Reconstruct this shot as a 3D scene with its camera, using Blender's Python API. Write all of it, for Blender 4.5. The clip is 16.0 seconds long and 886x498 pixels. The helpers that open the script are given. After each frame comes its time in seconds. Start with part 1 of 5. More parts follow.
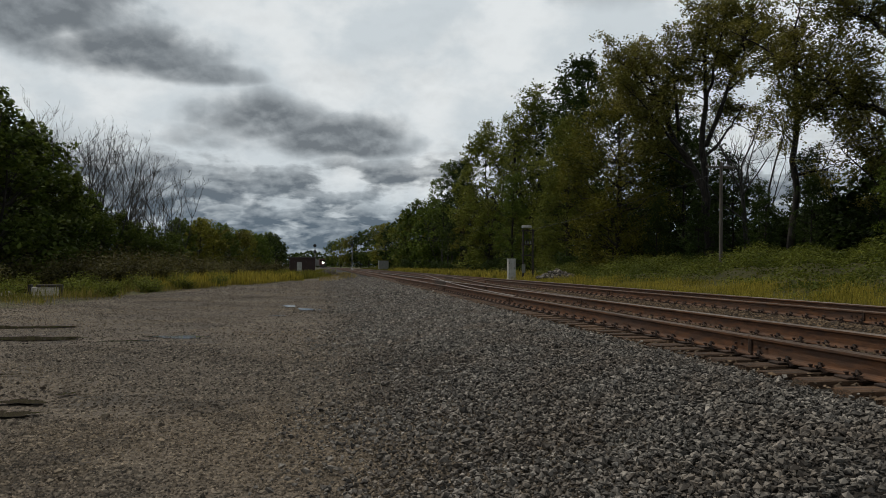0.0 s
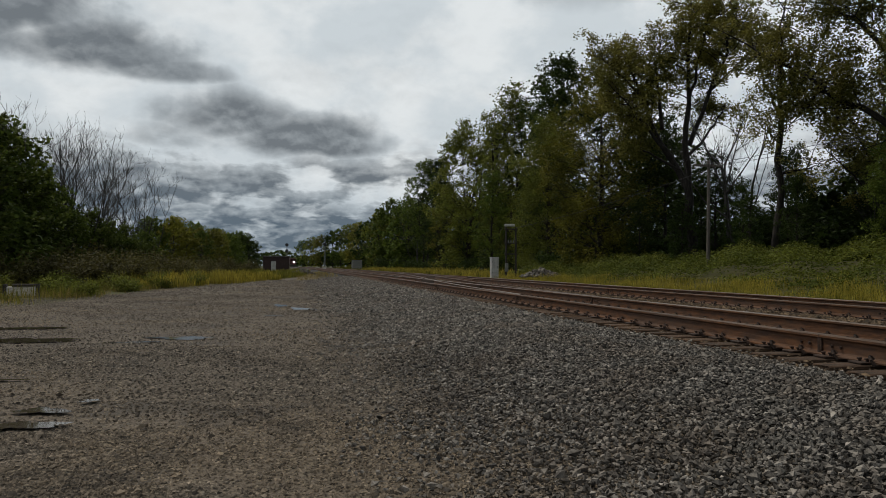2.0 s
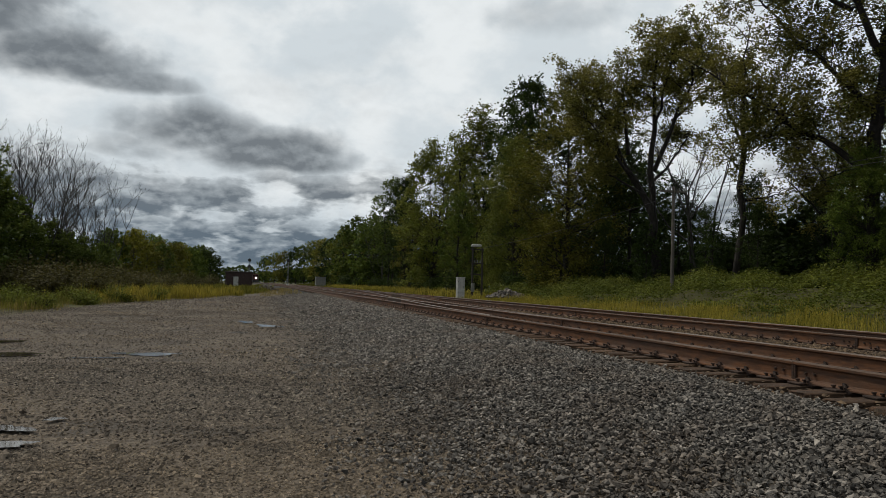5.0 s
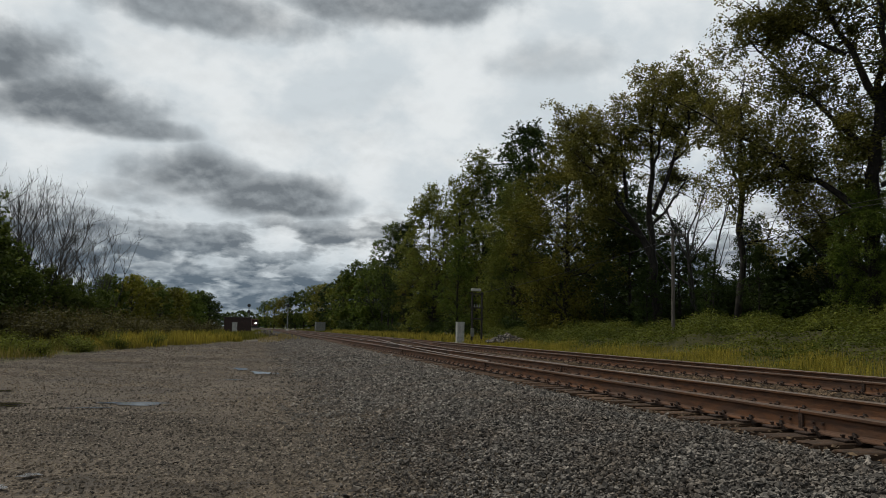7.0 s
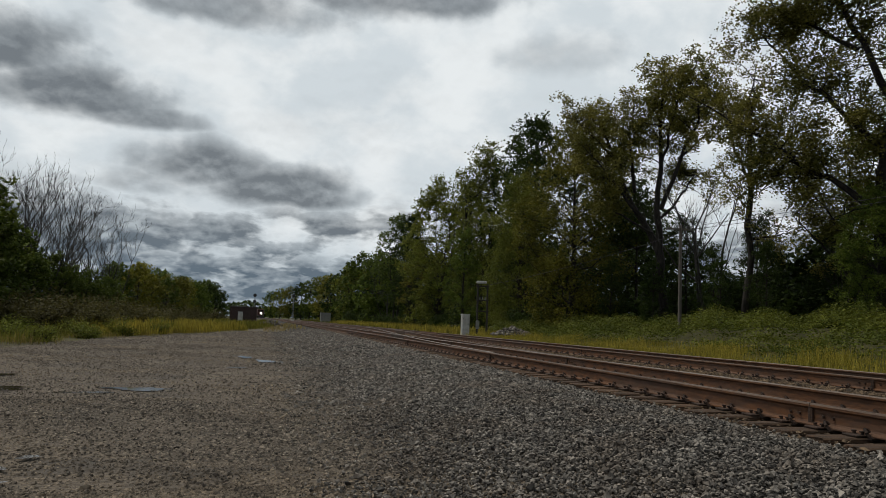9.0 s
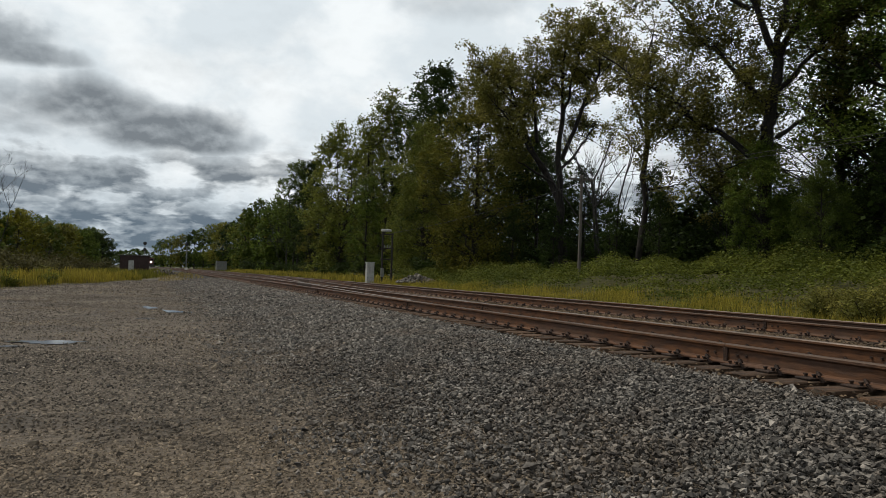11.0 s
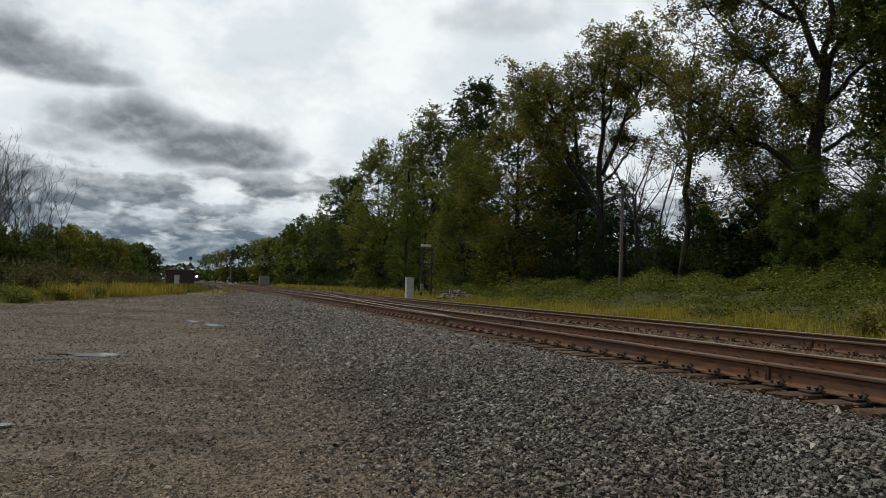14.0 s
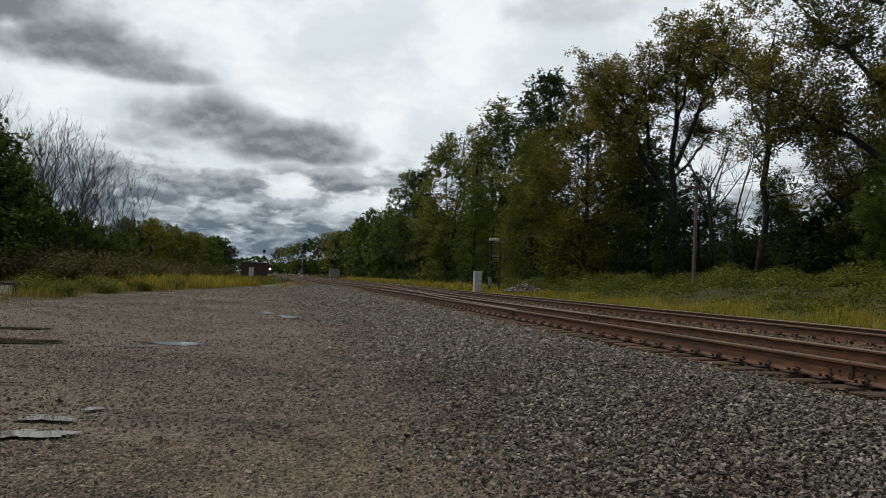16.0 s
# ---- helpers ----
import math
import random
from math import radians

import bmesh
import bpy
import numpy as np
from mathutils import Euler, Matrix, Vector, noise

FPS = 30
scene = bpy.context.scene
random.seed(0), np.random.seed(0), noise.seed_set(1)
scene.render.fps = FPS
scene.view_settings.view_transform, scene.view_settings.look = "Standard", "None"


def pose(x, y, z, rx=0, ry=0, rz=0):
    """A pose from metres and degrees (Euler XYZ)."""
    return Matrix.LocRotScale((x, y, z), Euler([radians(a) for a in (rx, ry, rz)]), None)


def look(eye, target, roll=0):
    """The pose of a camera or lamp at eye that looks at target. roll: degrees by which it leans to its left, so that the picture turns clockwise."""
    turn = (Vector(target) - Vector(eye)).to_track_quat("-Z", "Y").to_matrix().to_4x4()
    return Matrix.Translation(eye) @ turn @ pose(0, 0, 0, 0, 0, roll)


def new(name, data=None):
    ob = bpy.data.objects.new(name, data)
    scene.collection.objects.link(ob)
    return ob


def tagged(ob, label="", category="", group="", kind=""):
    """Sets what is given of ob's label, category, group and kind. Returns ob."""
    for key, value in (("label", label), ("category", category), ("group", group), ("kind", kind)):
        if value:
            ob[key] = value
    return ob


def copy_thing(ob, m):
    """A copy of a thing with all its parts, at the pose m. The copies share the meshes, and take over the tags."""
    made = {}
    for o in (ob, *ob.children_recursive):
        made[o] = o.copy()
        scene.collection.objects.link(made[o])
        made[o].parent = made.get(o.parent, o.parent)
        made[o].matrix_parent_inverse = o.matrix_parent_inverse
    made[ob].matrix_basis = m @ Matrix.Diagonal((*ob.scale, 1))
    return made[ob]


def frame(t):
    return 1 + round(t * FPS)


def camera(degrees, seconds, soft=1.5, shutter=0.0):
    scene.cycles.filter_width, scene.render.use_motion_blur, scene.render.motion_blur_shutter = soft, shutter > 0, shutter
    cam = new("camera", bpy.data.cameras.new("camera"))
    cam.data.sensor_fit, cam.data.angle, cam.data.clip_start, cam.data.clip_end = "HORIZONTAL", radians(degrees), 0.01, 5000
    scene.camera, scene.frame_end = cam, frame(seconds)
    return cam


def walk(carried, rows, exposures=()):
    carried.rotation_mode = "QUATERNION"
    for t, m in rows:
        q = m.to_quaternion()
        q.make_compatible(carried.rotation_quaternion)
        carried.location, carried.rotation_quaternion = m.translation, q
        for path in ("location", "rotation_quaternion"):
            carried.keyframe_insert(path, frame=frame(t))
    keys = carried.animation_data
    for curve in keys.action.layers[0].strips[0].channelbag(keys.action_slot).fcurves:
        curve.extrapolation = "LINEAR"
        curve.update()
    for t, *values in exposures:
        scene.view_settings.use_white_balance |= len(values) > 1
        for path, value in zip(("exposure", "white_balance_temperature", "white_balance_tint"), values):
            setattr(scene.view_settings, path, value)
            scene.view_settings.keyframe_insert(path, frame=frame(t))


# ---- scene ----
cam = camera(61.0, 16.0, soft=0.6)
# seconds, x, y, z, turn about x, y, z in degrees; z = 0 is the foot of the rails
PATH = [
    (0.0, 0.860, -7.932, 0.911, 91.348, -0.262, -8.826),
    (0.5, 0.807, -7.740, 0.935, 91.669, -0.240, -7.857),
    (1.0, 0.669, -7.590, 0.894, 91.744, -0.951, -8.549),
    (1.5, 0.277, -7.429, 0.888, 90.917, -0.214, -10.188),
    (2.0, 0.087, -7.231, 0.863, 91.315, -0.215, -11.090),
    (2.5, -0.038, -7.182, 0.870, 91.418, -0.905, -11.417),
    (3.0, -0.107, -7.149, 0.860, 90.323, 0.223, -13.946),
    (3.5, -0.089, -7.156, 0.872, 90.662, -0.839, -14.718),
    (4.0, -0.117, -7.163, 0.877, 92.177, -1.214, -14.704),
    (6.5, 0.029, -7.037, 0.877, 93.380, -1.085, -12.916),
    (7.0, 0.056, -6.955, 0.902, 96.168, -1.086, -13.811),
    (7.5, 0.124, -6.848, 0.908, 96.222, -1.100, -12.678),
    (8.0, 0.205, -6.859, 0.887, 95.973, -1.643, -12.830),
    (10.5, -0.313, -6.811, 0.841, 93.589, -1.388, -17.388),
    (11.0, -0.394, -6.811, 0.848, 91.875, -1.576, -21.156),
    (11.5, -0.296, -6.843, 0.856, 92.462, -2.007, -19.821),
    (12.0, -0.301, -6.816, 0.866, 92.721, -1.710, -20.683),
    (12.5, -0.353, -6.829, 0.845, 93.087, -1.444, -25.251),
    (13.0, -0.317, -6.835, 0.841, 92.476, -1.577, -22.288),
    (13.5, -0.281, -6.819, 0.850, 92.888, -1.807, -18.118),
    (14.0, -0.313, -6.815, 0.852, 92.962, -1.817, -18.068),
    (14.5, -0.319, -6.819, 0.847, 92.515, -1.682, -16.141),
    (15.0, -0.327, -6.828, 0.849, 92.560, -1.858, -15.426),
    (15.5, -0.337, -6.837, 0.853, 92.798, -2.127, -14.573),
    (16.0, -0.347, -6.846, 0.851, 92.292, -2.189, -12.912),
]
walk(cam, [(row[0], pose(*row[1:])) for row in PATH],
     exposures=[(0.0, -0.22), (2.5, -0.22), (4.0, -0.1), (7.0, -0.18), (8.2, -0.18), (10.5, 0.05), (12.5, 0.09), (16.0, 0.04)])

# ---------------------------------------------------------------- world and sun
SUN_AZIMUTH = radians(-50)      # clockwise from +y
SUN_HEIGHT = radians(62)


def build_world():
    world = bpy.data.worlds.new("overcast_sky")
    scene.world = world
    world.use_nodes = True
    nt = world.node_tree
    nt.nodes.clear()

    def node(kind, **values):
        n = nt.nodes.new(kind)
        for k, v in values.items():
            if k == "operation":
                n.operation = v
            elif k == "blend_type":
                n.blend_type = v
            elif k == "data_type":
                n.data_type = v
        return n

    def sock(target, value):
        if isinstance(value, (int, float)):
            target.default_value = value
        elif isinstance(value, tuple):
            target.default_value = value
        else:
            nt.links.new(value, target)

    def calc(op, a, b=0.0, c=None, clamp=False):
        n = node("ShaderNodeMath", operation=op)
        n.use_clamp = clamp
        sock(n.inputs[0], a)
        sock(n.inputs[1], b)
        if c is not None:
            sock(n.inputs[2], c)
        return n.outputs[0]

    def smooth(v, low, high, out0=0.0, out1=1.0):
        n = node("ShaderNodeMapRange")
        n.interpolation_type = "SMOOTHSTEP"
        sock(n.inputs[0], v)
        for k, val in zip((1, 2, 3, 4), (low, high, out0, out1)):
            n.inputs[k].default_value = val
        return n.outputs[0]

    def blend(f, a, b):
        n = node("ShaderNodeMix", data_type="RGBA")
        sock(n.inputs[0], f)
        sock(n.inputs[6], a)
        sock(n.inputs[7], b)
        return n.outputs[2]

    geo = node("ShaderNodeTexCoord")
    parts = node("ShaderNodeSeparateXYZ")
    nt.links.new(geo.outputs["Generated"], parts.inputs[0])
    x, y, z = parts.outputs
    az = calc("MULTIPLY", calc("ARCTAN2", x, y), 57.2958)
    el = calc("MULTIPLY", calc("ARCSINE", z), 57.2958)
    # flat cloud layer seen in perspective
    zz = calc("ADD", calc("MAXIMUM", z, 0.0), 0.06)
    layer = node("ShaderNodeCombineXYZ")
    sock(layer.inputs[0], calc("DIVIDE", x, zz))
    sock(layer.inputs[1], calc("DIVIDE", y, zz))
    sock(layer.inputs[2], 0.0)

    def cloud_noise(scale, detail, rough, seed, vec=None, distort=0.3):
        n = node("ShaderNodeTexNoise")
        n.noise_dimensions = "4D"
        nt.links.new(vec or layer.outputs[0], n.inputs["Vector"])
        n.inputs["W"].default_value = seed
        n.inputs["Scale"].default_value = scale
        n.inputs["Detail"].default_value = detail
        n.inputs["Roughness"].default_value = rough
        n.inputs["Distortion"].default_value = distort
        return n.outputs[0]

    def polar(sx, sy, lift=0.0):
        p = node("ShaderNodeCombineXYZ")
        sock(p.inputs[0], calc("MULTIPLY", az, sx))
        sock(p.inputs[1], calc("MULTIPLY", calc("ADD", el, lift), sy))
        sock(p.inputs[2], 0.0)
        return p.outputs[0]

    def relief(sx, sy, lift, scale, detail, rough, seed, gain):
        """A cloud noise and its light from above: tops bright, bases grey."""
        here = cloud_noise(scale, detail, rough, seed, polar(sx, sy), 0.15)
        above = cloud_noise(scale, detail, rough, seed, polar(sx, sy, lift), 0.15)
        return here, calc("MULTIPLY", calc("SUBTRACT", here, above), gain)

    big = cloud_noise(0.55, 6, 0.55, 2.0)
    puff, puff_light = relief(0.10, 0.15, 0.9, 1.7, 8, 0.53, 4.0, 1.6)
    curl, curl_light = relief(0.17, 0.25, 0.45, 2.2, 8, 0.54, 12.0, 1.5)
    wisp = calc("ADD", calc("SUBTRACT", puff, 0.5), calc("MULTIPLY", calc("SUBTRACT", curl, 0.5), 0.45))
    light = calc("ADD", puff_light, curl_light)

    # the clear dark banks: azimuth, elevation, half width, half height, depth
    dark = calc("MULTIPLY", smooth(big, 0.52, 0.74), 0.30)
    dark = calc("MULTIPLY", dark, smooth(el, 3.0, 14.0, 1.0, 0.55))
    # the deck closes overhead: unseen dark cloud added to cut the light from above
    dark = calc("MAXIMUM", dark, calc("MULTIPLY", smooth(calc("ADD", el, calc("MULTIPLY", wisp, 18.0)), 25.0, 42.0), 0.72))
    for a0, e0, wa, we, depth in CLOUD_BANKS:
        da = calc("DIVIDE", calc("SUBTRACT", az, a0), wa)
        de = calc("DIVIDE", calc("SUBTRACT", el, e0), we)
        # flat bases, heaped tops
        de = calc("MULTIPLY", de, smooth(de, -0.3, 0.1, 1.35, 0.9))
        r = calc("SQRT", calc("ADD", calc("MULTIPLY", da, da), calc("MULTIPLY", de, de)))
        r = calc("ADD", r, calc("MULTIPLY", wisp, -1.9))
        dark = calc("MAXIMUM", dark, smooth(r, 1.25, 0.40, 0.0, depth))
    # rows of small clouds close above the horizon, thinner as they recede
    row, row_light = relief(0.16, 0.40, 0.50, 1.5, 8, 0.52, 9.0, 2.4)
    thin_row, thin_light = relief(0.24, 0.95, 0.24, 1.3, 8, 0.54, 15.0, 2.2)
    rows = calc("MULTIPLY", smooth(row, 0.41, 0.54), smooth(el, 10.5, 6.0))
    thin_rows = calc("MULTIPLY", smooth(thin_row, 0.33, 0.52), smooth(el, 5.4, 3.0))
    dark = calc("MAXIMUM", dark, calc("MULTIPLY", rows, 0.85))
    dark = calc("MAXIMUM", dark, calc("MULTIPLY", thin_rows, 0.92))
    light = calc("ADD", light, calc("ADD", calc("MULTIPLY", row_light, smooth(el, 11.0, 6.0)), calc("MULTIPLY", thin_light, smooth(el, 4.6, 2.2))))
    # light on the tops, grey below, most where the cloud is thick
    dark = calc("SUBTRACT", dark, calc("MULTIPLY", light, calc("ADD", calc("MULTIPLY", dark, 0.45), smooth(el, 18.0, 6.0, 0.16, 0.50))), clamp=True)

    sky = node("ShaderNodeTexSky")
    sky.sky_type = "NISHITA"
    sky.sun_disc = False
    sky.sun_elevation = SUN_HEIGHT
    sky.sun_rotation = SUN_AZIMUTH
    bluish = node("ShaderNodeMix", data_type="RGBA", blend_type="MULTIPLY")
    bluish.inputs[0].default_value = 1.0
    nt.links.new(sky.outputs[0], bluish.inputs[6])
    bluish.inputs[7].default_value = (0.10, 0.10, 0.10, 1)
    bright = blend(smooth(puff, 0.62, 0.36), (0.68, 0.745, 0.785, 1), (0.87, 0.91, 0.925, 1))
    bright = blend(smooth(el, 7.0, 1.5, 0.0, 0.6), bright, (0.46, 0.55, 0.62, 1))
    deep = blend(smooth(el, 9.0, 2.0), (0.190, 0.215, 0.238, 1), (0.125, 0.168, 0.212, 1))
    cloud = blend(dark, bright, deep)
    thin = smooth(big, 0.36, 0.28, 0.0, 0.10)
    total = blend(thin, cloud, bluish.outputs[2])
    out = node("ShaderNodeOutputWorld")
    back = node("ShaderNodeBackground")
    nt.links.new(total, back.inputs[0])
    back.inputs[1].default_value = 1.0
    nt.links.new(back.outputs[0], out.inputs[0])


# azimuth, elevation, half width, half height in degrees, darkness
CLOUD_BANKS = [
    (-4.5, 10.6, 5.4, 2.0, 0.85), (1.2, 9.4, 6.6, 1.9, 0.95), (-14.5, 14.6, 7.0, 2.2, 0.95), (-21, 16.5, 8.0, 3.2, 0.95), (-9.5, 13.6, 4.5, 1.0, 0.8),
    (-4, 22.0, 9.0, 1.9, 0.75), (9, 23.8, 10.0, 2.2, 0.8), (-7.5, 6.3, 4.0, 0.9, 0.7), (-9.0, 9.2, 3.0, 1.0, 0.45), (21, 20, 6, 1.6, 0.3),
]
build_world()

sun = new("sun", bpy.data.lights.new("sun", "SUN"))
sun.data.energy, sun.data.angle, sun.data.color = 2.5, radians(5), (1.0, 0.92, 0.79)
sun.matrix_world = look((0, 0, 0), (-math.sin(SUN_AZIMUTH) * math.cos(SUN_HEIGHT), -math.cos(SUN_AZIMUTH) * math.cos(SUN_HEIGHT), -math.sin(SUN_HEIGHT)))

# ---------------------------------------------------------------- materials
def material(name, low, high, scale=6.0, rough=0.8, metal=0.0, bump=0.3, bump_scale=40.0, third=None, third_scale=1.2, third_amount=0.5, fourth=None, fourth_scale=0.5, fourth_amount=0.6, island=0.0, thing=0.0, spec=0.4, translucent=0.0, stretch=None):
    """Two colours mixed by a noise, a third in larger stains, a fine relief; island and thing: how far pieces and objects differ in lightness."""
    m = bpy.data.materials.new(name)
    m.use_nodes = True
    nt = m.node_tree
    bsdf = nt.nodes["Principled BSDF"]
    coord = nt.nodes.new("ShaderNodeTexCoord").outputs["Object"]
    if stretch:
        mapping = nt.nodes.new("ShaderNodeMapping")
        mapping.inputs["Scale"].default_value = stretch
        nt.links.new(coord, mapping.inputs[0])
        coord = mapping.outputs[0]

    def noise_of(size, detail=6.0, rough_=0.6):
        n = nt.nodes.new("ShaderNodeTexNoise")
        nt.links.new(coord, n.inputs["Vector"])
        n.inputs["Scale"].default_value, n.inputs["Detail"].default_value, n.inputs["Roughness"].default_value = size, detail, rough_
        return n.outputs[0]

    def ramp(v, a, b):
        n = nt.nodes.new("ShaderNodeMapRange")
        n.interpolation_type = "SMOOTHSTEP"
        nt.links.new(v, n.inputs[0])
        n.inputs[1].default_value, n.inputs[2].default_value = a, b
        return n.outputs[0]

    def mix(f, a, b, blend="MIX"):
        n = nt.nodes.new("ShaderNodeMix")
        n.data_type, n.blend_type = "RGBA", blend
        for value, s in ((f, n.inputs[0]), (a, n.inputs[6]), (b, n.inputs[7])):
            if isinstance(value, (float, int)):
                s.default_value = value
            elif isinstance(value, tuple):
                s.default_value = (*value, 1.0)
            else:
                nt.links.new(value, s)
        return n.outputs[2]

    colour = mix(ramp(noise_of(scale), 0.35, 0.65), low, high)
    if third:
        n = nt.nodes.new("ShaderNodeMath")
        n.operation = "MULTIPLY"
        nt.links.new(ramp(noise_of(third_scale, 4.0), 0.45, 0.62), n.inputs[0])
        n.inputs[1].default_value = third_amount
        colour = mix(n.outputs[0], colour, third)
    if fourth:
        n = nt.nodes.new("ShaderNodeMath")
        n.operation = "MULTIPLY"
        nt.links.new(ramp(noise_of(fourth_scale, 7.0, 0.7), 0.50, 0.60), n.inputs[0])
        n.inputs[1].default_value = fourth_amount
        colour = mix(n.outputs[0], colour, fourth)
    for amount, socket in ((island, "island"), (thing, "thing")):
        if amount:
            if socket == "island":
                value = nt.nodes.new("ShaderNodeNewGeometry").outputs["Random Per Island"]
            else:
                value = nt.nodes.new("ShaderNodeObjectInfo").outputs["Random"]
            n = nt.nodes.new("ShaderNodeMapRange")
            nt.links.new(value, n.inputs[0])
            n.inputs[3].default_value, n.inputs[4].default_value = 1.0 - amount, 1.0 + amount
            hsv = nt.nodes.new("ShaderNodeHueSaturation")
            nt.links.new(n.outputs[0], hsv.inputs["Value"])
            nt.links.new(colour, hsv.inputs["Color"])
            colour = hsv.outputs[0]
    nt.links.new(colour, bsdf.inputs["Base Color"])
    bsdf.inputs["Roughness"].default_value = rough
    bsdf.inputs["Metallic"].default_value = metal
    bsdf.inputs["Specular IOR Level"].default_value = spec
    if bump:
        b = nt.nodes.new("ShaderNodeBump")
        b.inputs["Strength"].default_value = bump
        b.inputs["Distance"].default_value = 0.02
        nt.links.new(noise_of(bump_scale, 8.0, 0.65), b.inputs["Height"])
        nt.links.new(b.outputs[0], bsdf.inputs["Normal"])
    if translucent:
        t = nt.nodes.new("ShaderNodeBsdfTranslucent")
        nt.links.new(colour, t.inputs[0])
        mixer = nt.nodes.new("ShaderNodeMixShader")
        mixer.inputs[0].default_value = translucent
        nt.links.new(bsdf.outputs[0], mixer.inputs[1])
        nt.links.new(t.outputs[0], mixer.inputs[2])
        nt.links.new(mixer.outputs[0], nt.nodes["Material Output"].inputs[0])
    return m


def glow(name, colour, strength):
    m = bpy.data.materials.new(name)
    m.use_nodes = True
    bsdf = m.node_tree.nodes["Principled BSDF"]
    bsdf.inputs["Base Color"].default_value = (*colour, 1)
    bsdf.inputs["Emission Color"].default_value = (*colour, 1)
    bsdf.inputs["Emission Strength"].default_value = strength
    return m


def water():
    m = bpy.data.materials.new("puddle_water")
    m.use_nodes = True
    nt = m.node_tree
    bsdf = nt.nodes["Principled BSDF"]
    bsdf.inputs["Base Color"].default_value = (0.05, 0.042, 0.032, 1)
    bsdf.inputs["Roughness"].default_value = 0.04
    bsdf.inputs["Specular IOR Level"].default_value = 0.5
    bsdf.inputs["IOR"].default_value = 1.33
    return m


MUD_GRAVEL = material("lot_gravel", (0.022, 0.017, 0.012), (0.150, 0.118, 0.084), 26.0, 0.85, bump=1.0, bump_scale=45.0, third=(0.160, 0.126, 0.090), third_scale=0.16, third_amount=0.35,
                      fourth=(0.040, 0.034, 0.028), fourth_scale=0.8, fourth_amount=0.65)
SOIL = material("weedy_soil", (0.036, 0.038, 0.013), (0.080, 0.074, 0.024), 3.0, 0.95, bump=0.8, bump_scale=12.0)
# dirt under the stones, painted nearly black to deepen the shade in their gaps
BED = material("dirty_shaded_ballast_bed", (0.008, 0.0065, 0.005), (0.026, 0.021, 0.016), 20.0, 0.95, bump=1.0, bump_scale=30.0)
STONE = material("crushed_stone", (0.040, 0.035, 0.030), (0.178, 0.161, 0.140), 14.0, 0.75, bump=0.15, bump_scale=60.0, third=(0.075, 0.056, 0.040), third_scale=0.9, third_amount=0.5, island=0.8)
STONE_PIECE = material("crushed_stone_piece", (0.048, 0.043, 0.037), (0.155, 0.141, 0.122), 9.0, 0.8, bump=0.15, bump_scale=60.0, thing=0.7)
RUSTY_STONE = material("rust_stained_stone", (0.038, 0.025, 0.014), (0.125, 0.085, 0.050), 9.0, 0.9, bump=0.15, bump_scale=50.0, island=0.6)
PEBBLE = material("lot_pebble", (0.046, 0.038, 0.030), (0.178, 0.150, 0.118), 15.0, 0.85, bump=0.1, bump_scale=80.0, third=(0.190, 0.140, 0.086), third_scale=0.22, third_amount=0.4, fourth=(0.048, 0.040, 0.032), fourth_scale=0.5, fourth_amount=0.65, island=0.75)
RUST = material("rail_rust", (0.048, 0.019, 0.0070), (0.108, 0.043, 0.014), 14.0, 0.7, bump=0.4, bump_scale=60.0, third=(0.060, 0.034, 0.022), third_scale=2.0, third_amount=0.6, stretch=(1, 0.25, 1))
DARK_RUST = material("fastening_rust", (0.018, 0.010, 0.007), (0.050, 0.026, 0.015), 30.0, 0.85, bump=0.3, bump_scale=80.0, thing=0.3)
DULL_HEAD = material("dull_rail_head", (0.065, 0.040, 0.026), (0.105, 0.070, 0.050), 6.0, 0.55, 0.3, bump=0.1, bump_scale=40.0, stretch=(1, 0.05, 1))
STEEL = material("worn_rail_head", (0.13, 0.098, 0.078), (0.20, 0.160, 0.132), 6.0, 0.45, 0.6, bump=0.1, bump_scale=40.0, stretch=(1, 0.05, 1))
TIE_WOOD = material("creosoted_timber", (0.026, 0.016, 0.009), (0.088, 0.048, 0.025), 18.0, 0.9, bump=0.8, bump_scale=30.0, thing=0.35, stretch=(0.25, 2, 2))
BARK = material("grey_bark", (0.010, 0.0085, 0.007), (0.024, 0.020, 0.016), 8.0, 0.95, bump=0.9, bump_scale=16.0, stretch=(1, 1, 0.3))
DEAD_BARK = material("bleached_bark", (0.018, 0.017, 0.015), (0.050, 0.047, 0.041), 8.0, 0.9, bump=0.5, bump_scale=16.0, stretch=(1, 1, 0.3))


def leaves(name, low, high, island=0.4):
    return material(name, low, high, 0.6, 0.65, bump=0.0, island=island, thing=0.18, spec=0.12, translucent=0.36)


LEAF_GREEN = leaves("maple_leaf", (0.047, 0.073, 0.011), (0.102, 0.134, 0.020))
# dark green, lowered further: canopy shade inside the wood is put into this colour
LEAF_DARK_SHADED = leaves("dark_shaded_leaf", (0.018, 0.033, 0.007), (0.040, 0.059, 0.011))
LEAF_OLIVE = leaves("bronze_leaf", (0.088, 0.092, 0.013), (0.158, 0.148, 0.021))
LEAF_PALE = leaves("pale_willow_leaf", (0.085, 0.104, 0.015), (0.155, 0.168, 0.028))
LEAF_COTTON = leaves("cottonwood_leaf", (0.092, 0.096, 0.021), (0.180, 0.162, 0.036))
LEAF_HEDGE = leaves("hedge_leaf", (0.042, 0.064, 0.012), (0.092, 0.116, 0.019))
LEAF_VINE = leaves("vine_leaf", (0.052, 0.068, 0.011), (0.112, 0.124, 0.020))
LEAF_SHRUB = leaves("shrub_leaf", (0.045, 0.043, 0.014), (0.080, 0.072, 0.022))
LEAF_YELLOW = leaves("yellowing_leaf", (0.100, 0.108, 0.012), (0.175, 0.160, 0.020))
